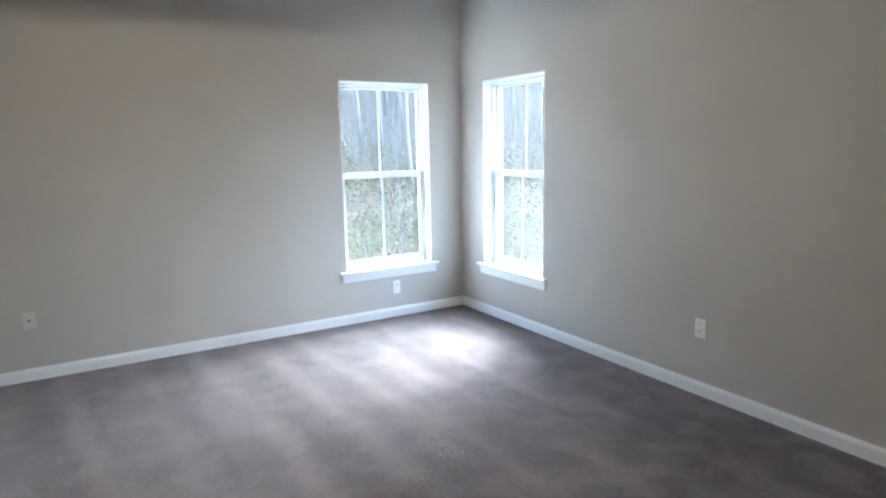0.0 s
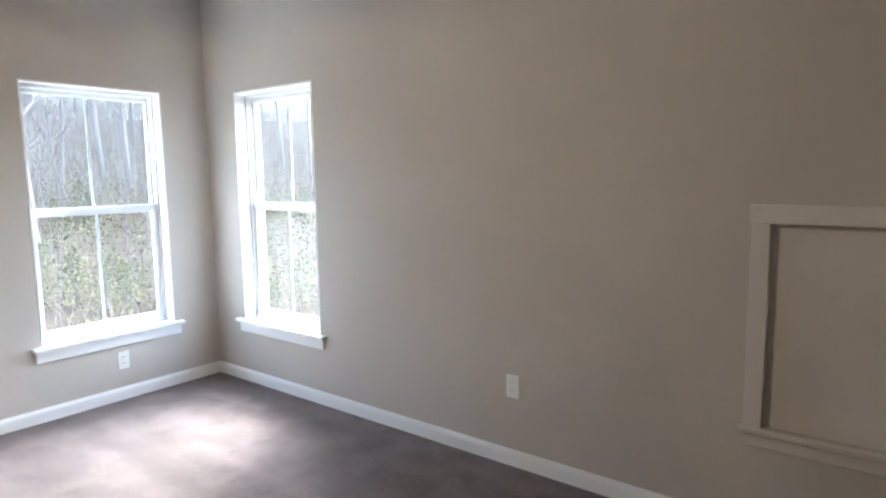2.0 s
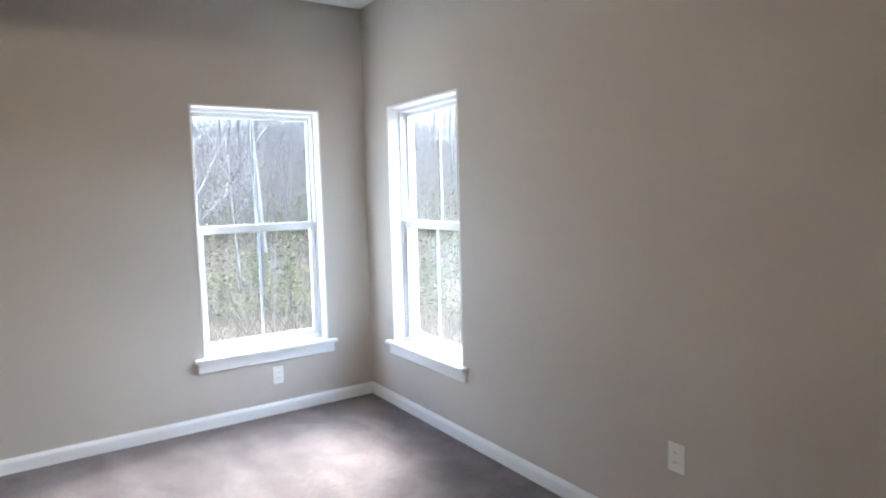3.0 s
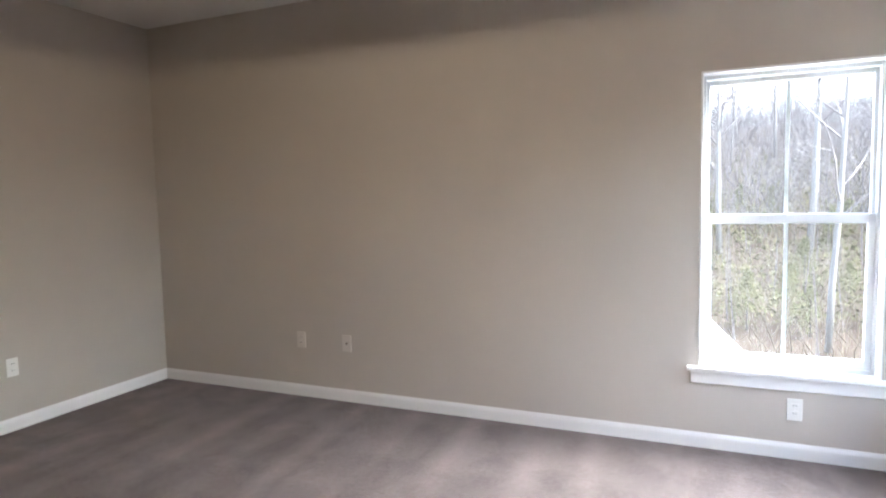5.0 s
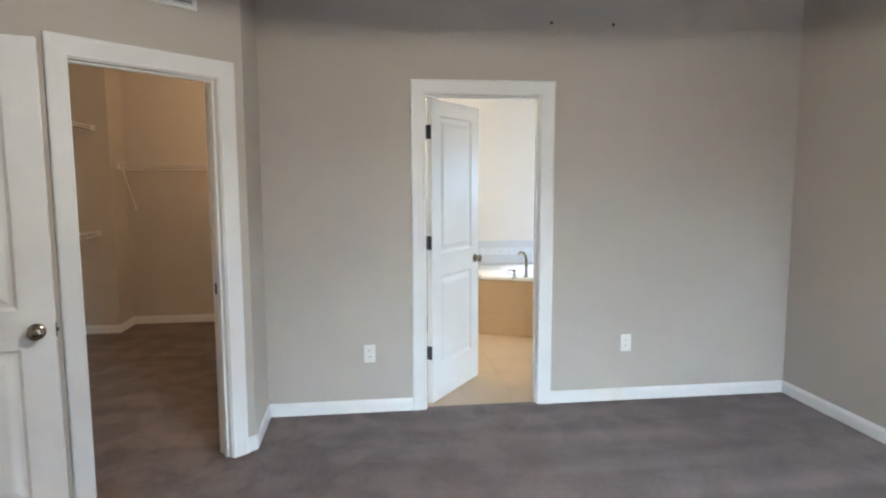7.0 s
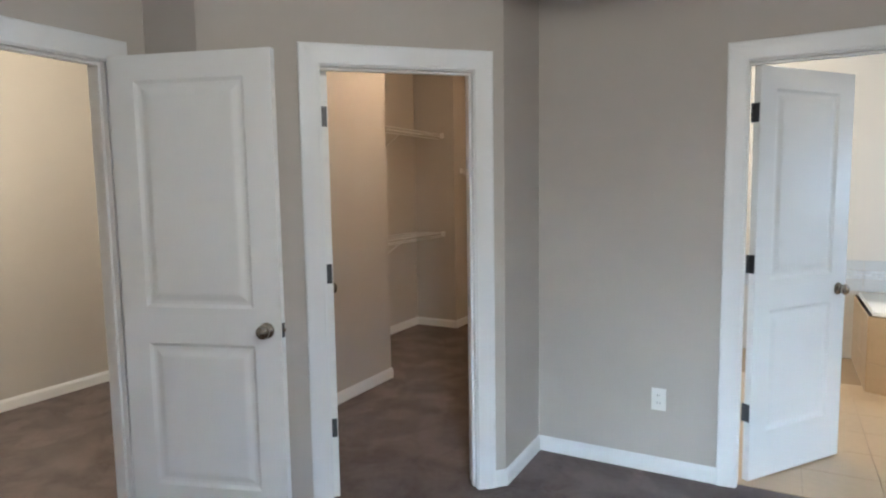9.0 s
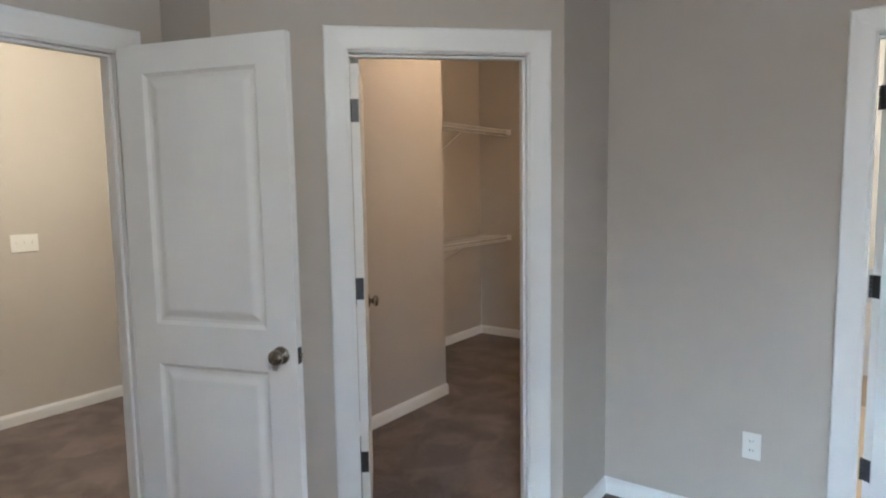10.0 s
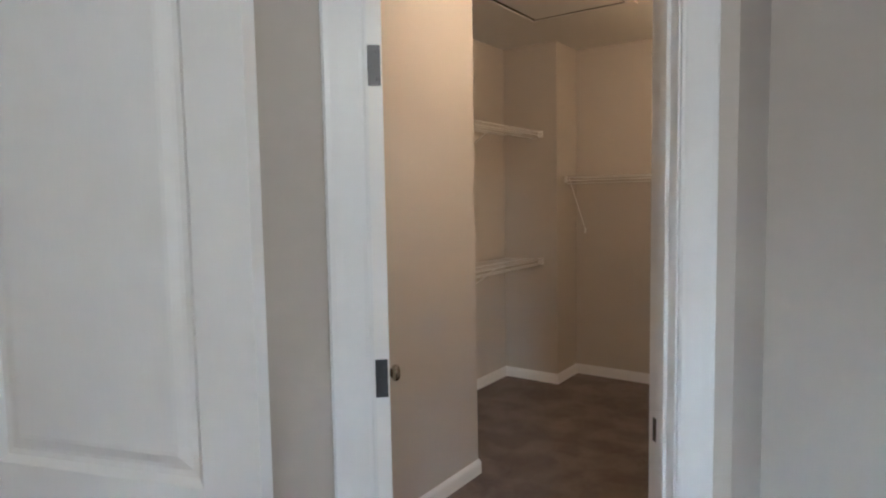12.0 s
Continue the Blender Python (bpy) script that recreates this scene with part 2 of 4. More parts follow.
def thing(name, m, label, category, group="", kind=""):
    ob = new(name)
    ob.empty_display_size = 0.1
    ob.matrix_basis = m
    return tagged(ob, label, category, group, kind)


def place(p0, p1):
    """A frame at p0 whose x runs along the floor to p1 and whose -y is the side one sees (the room)."""
    d = Vector((p1[0] - p0[0], p1[1] - p0[1], 0))
    return Matrix.Translation((p0[0], p0[1], 0)) @ Matrix.Rotation(math.atan2(d.y, d.x), 4, 'Z'), d.length


def wall(name, p0, p1, thick, openings=(), z0=0.0, z1=None, material=None, label="painted drywall wall", ext=(0, 0)):
    """A wall from p0 to p1, its room face on that line, thick away from the room; openings (s0, s1, z0, z1) go through it."""
    m, length = place(p0, p1)
    z1 = H if z1 is None else z1
    lo, hi = -ext[0], length + ext[1]
    ss = sorted({lo, hi, *[o[0] for o in openings], *[o[1] for o in openings]})
    zs = sorted({z0, z1, *[o[2] for o in openings], *[o[3] for o in openings]})
    solid = {}
    for i in range(len(ss) - 1):
        for k in range(len(zs) - 1):
            s, z = (ss[i] + ss[i + 1]) / 2, (zs[k] + zs[k + 1]) / 2
            solid[i, k] = not any(o[0] < s < o[1] and o[2] < z < o[3] for o in openings)
    bm = bmesh.new()
    made = {}

    def v(i, k, y):
        if (i, k, y) not in made:
            made[i, k, y] = bm.verts.new((ss[i], thick * y, zs[k]))
        return made[i, k, y]

    for (i, k), on in solid.items():
        if not on:
            continue
        for y in (0, 1):
            bm.faces.new([v(i, k, y), v(i + 1, k, y), v(i + 1, k + 1, y), v(i, k + 1, y)])
        for di, dk, (a, b) in ((-1, 0, ((0, 0), (0, 1))), (1, 0, ((1, 0), (1, 1))), (0, -1, ((0, 0), (1, 0))), (0, 1, ((0, 1), (1, 1)))):
            if not solid.get((i + di, k + dk), False):
                bm.faces.new([v(i + a[0], k + a[1], 0), v(i + b[0], k + b[1], 0), v(i + b[0], k + b[1], 1), v(i + a[0], k + a[1], 1)])
    ob = part(name, bm, material or PAINT)
    ob.matrix_basis = m
    return tagged(ob, label, "wall", kind="structure")


def baseboard(p0, p1, name="baseboard", miter=(0, 0)):
    """Profiled skirting along a wall's room face."""
    m, length = place(p0, p1)
    prof = [(0, 0), (-0.013, 0), (-0.013, 0.060), (-0.010, 0.070), (-0.006, 0.077), (-0.005, 0.083), (0, 0.083)]
    bm = bmesh.new()
    ends = []
    for s, k in ((0, miter[0]), (length, miter[1])):
        ends.append([bm.verts.new((s + k * y, y, z)) for y, z in prof])
    for i in range(len(prof)):
        j = (i + 1) % len(prof)
        bm.faces.new((ends[0][i], ends[0][j], ends[1][j], ends[1][i]))
    bm.faces.new(ends[0])
    bm.faces.new(ends[1])
    ob = part(name, bm, TRIM)
    ob.matrix_basis = m
    return tagged(ob, "white painted wooden baseboard with a moulded top", "baseboard", kind="structure")


def slab(name, pts, z0, z1, material, label, category):
    bm = bmesh.new()
    lo = [bm.verts.new((x, y, z0)) for x, y in pts]
    hi = [bm.verts.new((x, y, z1)) for x, y in pts]
    bm.faces.new(lo[::-1])
    bm.faces.new(hi)
    for i in range(len(pts)):
        j = (i + 1) % len(pts)
        bm.faces.new((lo[i], lo[j], hi[j], hi[i]))
    return tagged(part(name, bm, material), label, category, kind="structure")


# ---- plan ----
H = 2.74
WX = -5.12            # bedroom west wall
NOOK_Y = -3.56        # short return wall beside the closet door
P45 = (-4.64, -3.56)  # the angled closet wall runs from here ...
Q45 = (-3.69, -4.51)  # ... to here
ENT_Y = -4.835        # wall with the bedroom's entrance
T = 0.115             # inner walls
TX = 0.20             # outer walls
WIN_A = (-1.170, -0.335)
WIN_B = (-1.152, -0.345)
WZ0, WZ1 = 0.445, 2.026
DH = 2.035            # door openings
BATH = (-2.560, -1.783)
DHB = 2.055           # bathroom doorway's head
R2 = math.sqrt(0.5)
CL0, CL1 = 0.135, 0.868   # closet opening along the angled wall
EN0, EN1 = -3.520, -2.780  # entrance opening along x

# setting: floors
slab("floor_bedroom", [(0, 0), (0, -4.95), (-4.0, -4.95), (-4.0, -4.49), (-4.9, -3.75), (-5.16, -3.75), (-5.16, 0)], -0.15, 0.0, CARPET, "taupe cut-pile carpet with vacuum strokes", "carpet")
slab("floor_closet", [(-4.9, -3.75), (-4.0, -4.49), (-4.0, -5.1), (-5.75, -5.1), (-5.75, -6.0), (-8.2, -6.0), (-8.2, -3.65), (-5.16, -3.65), (-5.16, -3.75)], -0.15, 0.0, CARPET, "taupe cut-pile carpet in the closet", "carpet")
slab("floor_hall", [(-1.2, -4.95), (-1.2, -7.2), (-5.75, -7.2), (-5.75, -5.1), (-4.0, -5.1), (-4.0, -4.95)], -0.15, 0.0, CARPET, "taupe cut-pile carpet in the hall", "carpet")
# setting: ceilings
slab("ceiling", [(TX, TX), (TX, -7.4), (-8.4, -7.4), (-8.4, TX)], H, H + 0.2, CEIL, "flat painted drywall ceiling", "ceiling")

# setting: walls (room face to the right of travel when looking along the run)
wall("wall_north", (WX, 0), (0, 0), TX, [(WIN_A[0] - WX, WIN_A[1] - WX, WZ0, WZ1)], ext=(0, TX))
wall("wall_east", (0, 0), (0, ENT_Y), TX, [(-WIN_B[1], -WIN_B[0], WZ0, WZ1), (3.671, 4.319, 0.468, 1.247)], ext=(0, T))
wall("wall_west", (WX, NOOK_Y), (WX, 0), T, [(BATH[0] - NOOK_Y, BATH[1] - NOOK_Y, -0.001, DHB)])
wall("wall_nook", P45, (WX, NOOK_Y), T, ext=(-0.0, T))
wall("wall_angled", Q45, P45, T, [(math.hypot(P45[0] - Q45[0], P45[1] - Q45[1]) - CL1, math.hypot(P45[0] - Q45[0], P45[1] - Q45[1]) - CL0, -0.001, DH)], label="angled painted drywall wall")
wall("wall_return", (-3.69, ENT_Y), Q45, T, ext=(0.225, 0))
wall("wall_south", (0, ENT_Y), (-3.69, ENT_Y), T, [(-EN1, -EN0, -0.001, DH)])
# closet
CLW = -5.055
OUT_X, END_X, FAR_X = -5.865, -7.625, -8.02
BACK_Y, JOG_Y = -5.868, -5.390
wall("wall_closet_side", (-3.805, CLW), (OUT_X, CLW), T, label="painted closet wall with an outside corner")
wall("wall_closet_turn", (OUT_X, CLW - T), (OUT_X, BACK_Y - T), T)
wall("wall_closet_back", (OUT_X, BACK_Y), (END_X, BACK_Y), T, ext=(0, T))
wall("wall_closet_end", (END_X, BACK_Y), (END_X, JOG_Y - T), T)
wall("wall_closet_jog", (END_X, JOG_Y), (FAR_X, JOG_Y), T, ext=(0, T))
wall("wall_closet_far", (FAR_X, JOG_Y), (FAR_X, -3.675), T)
# bathroom
BW, BY = -8.0, -3.56
wall("wall_bath_far", (BW, BY), (BW, 0), T, material=BPAINT, label="pale painted bathroom wall")
wall("wall_bath_north", (BW, 0), (WX, 0), TX, [(0.95, 1.35, 1.20, 1.80)], ext=(T, 0), material=BPAINT, label="painted bathroom wall with a window opening")
wall("wall_bath_south", (WX - T, BY), (BW, BY), T, ext=(0, T), material=BPAINT, label="pale painted bathroom wall")
# hall
wall("wall_hall", (-1.2, -7.05), (-5.7, -7.05), T, ext=(T, T), label="painted hall wall")
wall("wall_hall_end", (-5.7, -7.05), (-5.7, -5.95), T)
wall("wall_hall_east", (-1.2, ENT_Y - T), (-1.2, -7.05), T)

# baseboards
A45 = math.tan(radians(22.5))
D45 = Vector((P45[0] - Q45[0], P45[1] - Q45[1])).normalized()
L45 = math.hypot(P45[0] - Q45[0], P45[1] - Q45[1])


def on45(s):
    """A point of the angled wall, s metres from its outer corner."""
    return (P45[0] - D45.x * s, P45[1] - D45.y * s)


CW = 0.076
baseboard((WX, 0), (0, 0), miter=(-1, 1))
baseboard((0, 0), (0, ENT_Y), miter=(-1, 1))
baseboard((WX, BATH[1] + CW), (WX, 0), miter=(0, 1))
baseboard((WX, NOOK_Y), (WX, BATH[0] - CW), miter=(-1, 0))
baseboard(P45, (WX, NOOK_Y), miter=(A45, 1))
baseboard(on45(CL0 - CW), P45, miter=(0, -A45))
baseboard(Q45, on45(CL1 + CW), miter=(A45, 0))
baseboard((-3.69, ENT_Y), Q45, miter=(-1, -A45))
baseboard((0, ENT_Y), (EN1 + CW, ENT_Y), miter=(-1, 0))
baseboard((-4.05, CLW), (OUT_X, CLW), miter=(0, -1))
baseboard((OUT_X, CLW), (OUT_X, BACK_Y), miter=(1, 1))
baseboard((OUT_X, BACK_Y), (END_X, BACK_Y), miter=(-1, 1))
baseboard((END_X, BACK_Y), (END_X, JOG_Y), miter=(-1, -1))
baseboard((END_X, JOG_Y), (FAR_X, JOG_Y), miter=(1, 1))
baseboard((FAR_X, JOG_Y), (FAR_X, -3.675), miter=(-1, 1))
baseboard((-1.2, -7.05), (-5.7, -7.05), miter=(-1, 1))


# ---- door frames: lining, stop and casing ----
CASE = [(0.0, 0.0), (0.0, -0.009), (0.006, -0.012), (0.014, -0.0115), (0.055, -0.016), (0.072, -0.019), (0.083, -0.019), (0.089, -0.015), (0.089, 0.0)]


def door_frame(name, p0, p1, s0, s1, head, label, hinge_side=0):
    m, _ = place(p0, p1)
    top = thing(name, m, label, "door frame", kind="structure")
    rev = 0.013
    for side, s in ((-1, s0), (1, s1)):
        bm = bmesh.new()
        rows = [[bm.verts.new((s + side * (u - rev), y, 0)) for u, y in CASE], [bm.verts.new((s + side * (u - rev), y, head - rev + u)) for u, y in CASE]]
        for i in range(len(CASE)):
            j = (i + 1) % len(CASE)
            bm.faces.new((rows[0][i], rows[0][j], rows[1][j], rows[1][i]))
        bm.faces.new(rows[0])
        bm.faces.new(rows[1])
        part("side_casing", bm, TRIM, top)
        bm = bmesh.new()
        box(bm, s, s - side * 0.018, -0.001, T + 0.002, 0, head - 0.018, 0.002)
        part("jamb", bm, TRIM, top)
        if side != hinge_side:
            bm = bmesh.new()
            box(bm, s - side * 0.018, s - side * 0.029, 0.030, 0.062, 0, head - 0.030, 0.002)
            part("door_stop", bm, TRIM, top)
    if hinge_side:
        s = s1 if hinge_side < 0 else s0
        bm = bmesh.new()
        box(bm, s + hinge_side * 0.018, s + hinge_side * 0.0195, 0.066, 0.096, 0.897, 0.957, 0.0006)
        strike = part("strike_plate", bm, HINGE, top, "dark metal strike plate")
        bm = bmesh.new()
        box(bm, s + hinge_side * 0.0195, s + hinge_side * 0.0199, 0.074, 0.088, 0.913, 0.941)
        part("strike_hole", bm, SLOT, strike)
    bm = bmesh.new()
    rows = [[bm.verts.new((s0 - (u - rev), y, head - rev + u)) for u, y in CASE], [bm.verts.new((s1 + (u - rev), y, head - rev + u)) for u, y in CASE]]
    for i in range(len(CASE)):
        j = (i + 1) % len(CASE)
        bm.faces.new((rows[0][i], rows[0][j], rows[1][j], rows[1][i]))
    bm.faces.new(rows[0])
    bm.faces.new(rows[1])
    part("head_casing", bm, TRIM, top)
    bm = bmesh.new()
    box(bm, s0, s1, -0.001, T + 0.002, head - 0.018, head, 0.002)
    part("head_jamb", bm, TRIM, top)
    bm = bmesh.new()
    box(bm, s0 + 0.018, s1 - 0.018, 0.030, 0.062, head - 0.029, head - 0.018, 0.002)
    part("head_stop", bm, TRIM, top)
    return top


door_frame("door_frame_1", (WX, NOOK_Y), (WX, 0), BATH[0] - NOOK_Y, BATH[1] - NOOK_Y, DHB, "white painted door casing round the bathroom doorway", -1)
door_frame("door_frame_2", Q45, P45, L45 - CL1, L45 - CL0, DH, "white painted door casing round the closet doorway", -1)
door_frame("door_frame_3", (0, ENT_Y), (-3.69, ENT_Y), -EN1, -EN0, DH, "white painted door casing round the bedroom entrance")


# ---- doors ----
LEAF_W, LEAF_T, LEAF_Z0, LEAF_Z1 = 0.700, 0.035, 0.012, 2.030


def panelled_face(bm, y, out):
    """One moulded face of a two-panel door; out is the way it faces along y."""
    xs = [0, 0.110, LEAF_W - 0.116, LEAF_W]
    zs = [LEAF_Z0, 0.250, 0.862, 1.013, 1.928, LEAF_Z1]
    grid = {(i, k): bm.verts.new((xs[i], y, zs[k])) for i in range(4) for k in range(6)}
    for i in range(3):
        for k in range(5):
            ring = [grid[i, k], grid[i + 1, k], grid[i + 1, k + 1], grid[i, k + 1]]
            if i == 1 and k in (1, 3):
                x0, x1, z0, z1 = xs[1], xs[2], zs[k], zs[k + 1]
                for inset, depth in ((0.004, 0.003), (0.014, 0.0095), (0.026, 0.0105), (0.034, 0.009), (0.052, 0.003), (0.060, 0.002)):
                    yy = y - out * depth
                    nxt = [bm.verts.new(p) for p in ((x0 + inset, yy, z0 + inset), (x1 - inset, yy, z0 + inset), (x1 - inset, yy, z1 - inset), (x0 + inset, yy, z1 - inset))]
                    for a in range(4):
                        bm.faces.new((ring[a], ring[(a + 1) % 4], nxt[(a + 1) % 4], nxt[a]))
                    ring = nxt
            bm.faces.new(ring)
    return [grid[i, k] for i in range(4) for k in (0,)], grid


def door(name, m, label):
    top = thing(name, m, label, "door")
    bm = bmesh.new()
    _, g0 = panelled_face(bm, 0.0, -1)
    _, g1 = panelled_face(bm, LEAF_T, 1)
    rim = [(i, 0) for i in range(4)] + [(3, k) for k in range(1, 6)] + [(i, 5) for i in (2, 1, 0)] + [(0, k) for k in (4, 3, 2, 1)]
    for a, b in zip(rim, rim[1:] + rim[:1]):
        bm.faces.new((g0[a], g0[b], g1[b], g1[a]))
    part("door_leaf", bm, DOORP, top)
    for y, sgn in ((0.0, -1), (LEAF_T, 1)):
        bm = bmesh.new()
        prof = [(0, 0.0325), (0.003, 0.0325), (0.007, 0.029), (0.009, 0.014), (0.017, 0.0115), (0.021, 0.016), (0.026, 0.0245), (0.035, 0.0285), (0.043, 0.0275), (0.050, 0.021), (0.053, 0.010), (0.0535, 0.002)]
        lathe(bm, [(y + sgn * a, r) for a, r in prof], 'Y', (LEAF_W - 0.062, 0, 0.927), 24)
        part("door_knob", bm, NICKEL, top, "satin nickel round door knob")
    bm = bmesh.new()
    box(bm, LEAF_W, LEAF_W + 0.0015, 0.005, 0.030, 0.898, 0.956, 0.0006)
    latch = part("latch_plate", bm, HINGE, top)
    bm = bmesh.new()
    lathe(bm, [(LEAF_W + 0.001, 0.0085), (LEAF_W + 0.007, 0.008), (LEAF_W + 0.011, 0.005)], 'X', (0, 0.0175, 0.927), 14)
    part("latch_bolt", bm, NICKEL, latch)
    for z in (1.815, 1.095, 0.355):
        bm = bmesh.new()
        for k in range(5):
            lathe(bm, [(z - 0.045 + 0.018 * k + 0.0005, 0.0065), (z - 0.045 + 0.018 * (k + 1) - 0.0005, 0.0065)], 'Z', (-0.004, LEAF_T + 0.004, 0), 12)
        box(bm, -0.0025, -0.0005, 0.004, LEAF_T, z - 0.045, z + 0.045)
        hinge = part("hinge", bm, HINGE, top, "dark nickel butt hinge")
        for y, zz in ((0.012, 0.030), (0.023, 0.0), (0.012, -0.030)):
            bm = bmesh.new()
            lathe(bm, [(-0.0025, 0.0040), (-0.0038, 0.003)], 'X', (0, y, z + zz), 10)
            part("screw", bm, HINGE, hinge)
    return top


# closed towards +x from the pin; a turn opens the leaf about the upright through the pin
ent = door("door_1", Matrix.Translation((-3.483, -4.790, 0)) @ Matrix.Rotation(radians(108.5), 4, 'Z'), "white two-panel door standing open into the bedroom")
bath_door = copy_thing(ent, Matrix.Translation((-5.190, -2.496, 0)) @ Matrix.Rotation(radians(144), 4, 'Z'))
bath_door.name = "door_2"
tagged(bath_door, "white two-panel door half open into the bathroom")
closet_door = copy_thing(ent, Matrix.Translation((-4.150, -4.216, 0)) @ Matrix.Rotation(radians(222.0), 4, 'Z'))
closet_door.name = "door_3"
tagged(closet_door, "white two-panel door swung open into the closet")


m45, _ = place(Q45, P45)


# ---- windows ----
def rails(bm, x0, x1, z0, z1, y0, y1, wl_, wr_, wb_, wt_, bevel=0.003):
    """A rectangular frame of four members."""
    box(bm, x0, x0 + wl_, y0, y1, z0, z1, bevel)
    box(bm, x1 - wr_, x1, y0, y1, z0, z1, bevel)
    box(bm, x0 + wl_, x1 - wr_, y0, y1, z0, z0 + wb_, bevel)
    box(bm, x0 + wl_, x1 - wr_, y0, y1, z1 - wt_, z1, bevel)


def window(name, p0, p1, s0, s1, z0, z1, label):
    """A double-hung vinyl window with a stool and apron, set in a wall that runs from p0 to p1."""
    m, _ = place(p0, p1)
    top = thing(name, m @ Matrix.Translation((s0, 0, 0)), label, "window", "bedroom windows", "structure")
    w = s1 - s0
    mid = 1.244
    for nm, a in (("side_return", (0, 0.012, -0.002, TX, z0, z1)), ("side_return", (w - 0.012, w, -0.002, TX, z0, z1)), ("head_return", (0.012, w - 0.012, -0.002, TX, z1 - 0.012, z1))):
        bm = bmesh.new()
        box(bm, *a, 0.002)
        part(nm, bm, TRIM, top)
    bm = bmesh.new()
    rails(bm, 0.012, w - 0.012, z0 + 0.010, z1 - 0.012, 0.080, 0.165, 0.014, 0.014, 0.020, 0.022)
    frame_ob = part("window_frame", bm, VINYL, top)
    for nm, za, zb, ya, b, t in (("upper_sash", mid - 0.020, z1 - 0.032, 0.128, 0.040, 0.028), ("lower_sash", z0 + 0.028, mid + 0.030, 0.092, 0.048, 0.050)):
        stile = 0.020 if nm == "upper_sash" else 0.032
        bm = bmesh.new()
        edge = 0.024 if nm == "upper_sash" else 0.028
        rails(bm, edge, w - edge, za, zb, ya, ya + 0.032, stile, stile, b, t)
        sash = part(nm, bm, VINYL, top)
        bm = bmesh.new()
        box(bm, edge + stile - 0.006, w - edge - stile + 0.006, ya + 0.010, ya + 0.014, za + b - 0.006, zb - t + 0.006)
        pane = part("pane", bm, GLASS, sash, "clear window pane")
        pane.visible_shadow = False
        bm = bmesh.new()
        box(bm, w / 2 - 0.009, w / 2 + 0.009, ya + 0.016, ya + 0.023, za + b, zb - t, 0.002)
        part("muntin", bm, VINYL, sash)
    bm = bmesh.new()
    box(bm, -0.055, w + 0.055, -0.045, 0.0, z0 - 0.012, z0 + 0.010, 0.005)
    box(bm, 0.0, w, -0.0, 0.080, z0 - 0.0, z0 + 0.010, 0.002)
    part("window_sill", bm, TRIM, top, "white painted stool board")
    bm = bmesh.new()
    box(bm, -0.038, w + 0.038, -0.016, 0.0, z0 - 0.082, z0 - 0.012, 0.004)
    part("apron", bm, TRIM, top)
    return top


window("window_1", (WX, 0), (0, 0), WIN_A[0] - WX, WIN_A[1] - WX, WZ0, WZ1, "white double-hung vinyl window with a grille bar and deep stool")
window("window_2", (0, 0), (0, ENT_Y), -WIN_B[1], -WIN_B[0], WZ0, WZ1, "white double-hung vinyl window close to the room corner")


# ---- low access panel in the east wall ----
mE, _ = place((0, 0), (0, ENT_Y))
panel = thing("access_panel", mE @ Matrix.Translation((3.595, 0, 0)), "low off-white access panel set back behind a slim casing and sill", "access panel")
PW, PZ0, PZ1 = 0.80, 0.395, 1.322
for a in ((0.014, 0.078, PZ0 + 0.075, PZ1 - 0.070), (PW - 0.078, PW - 0.014, PZ0 + 0.075, PZ1 - 0.070), (0.006, PW - 0.006, PZ1 - 0.070, PZ1)):
    bm = bmesh.new()
    box(bm, a[0], a[1], -0.016, 0.0, a[2], a[3], 0.004)
    part("casing", bm, PANELP, panel)
bm = bmesh.new()
box(bm, -0.004, PW + 0.004, -0.030, 0.0, PZ0 + 0.053, PZ0 + 0.075, 0.004)
part("sill", bm, PANELP, panel)
bm = bmesh.new()
box(bm, 0.014, PW - 0.014, -0.014, 0.0, PZ0, PZ0 + 0.053, 0.004)
part("apron", bm, PANELP, panel)
bm = bmesh.new()
box(bm, 0.076, PW - 0.076, 0.032, 0.150, PZ0 + 0.073, PZ1 - 0.068, 0.001)
part("board", bm, PANELP, panel, "pale painted board set back in the opening")


# ---- outlets and switches ----
def outlet(p0, p1, s, z, label="white duplex outlet with its cover plate", name="wall_outlet", duplex=True, material=None):
    material = material or PLATE
    m, _ = place(p0, p1)
    top = thing(name, m @ Matrix.Translation((s, 0, z)), label, "outlet", "wall outlets")
    bm = bmesh.new()
    box(bm, -0.036, 0.036, -0.006, 0.0, -0.058, 0.058, 0.003)
    part("cover_plate", bm, material, top)
    if duplex:
        for zz in (-0.020, 0.020):
            bm = bmesh.new()
            box(bm, -0.017, 0.017, -0.0085, -0.006, zz - 0.014, zz + 0.014, 0.001)
            face = part("receptacle", bm, material, top)
            for x, h in ((-0.0065, 0.005), (0.0065, 0.004)):
                bm = bmesh.new()
                box(bm, x - 0.0013, x + 0.0013, -0.0088, -0.0084, zz - h + 0.002, zz + h + 0.002)
                part("slot", bm, SLOT, face)
        bm = bmesh.new()
        lathe(bm, [(-0.006, 0.003), (-0.0075, 0.0025)], 'Y', (0, 0, 0), 10)
        part("screw", bm, PLATE, top)
    else:
        bm = bmesh.new()
        lathe(bm, [(-0.006, 0.008), (-0.009, 0.008), (-0.009, 0.005), (-0.016, 0.005)], 'Y', (0, 0, 0), 14)
        part("coax_jack", bm, NICKEL, top)
    return top


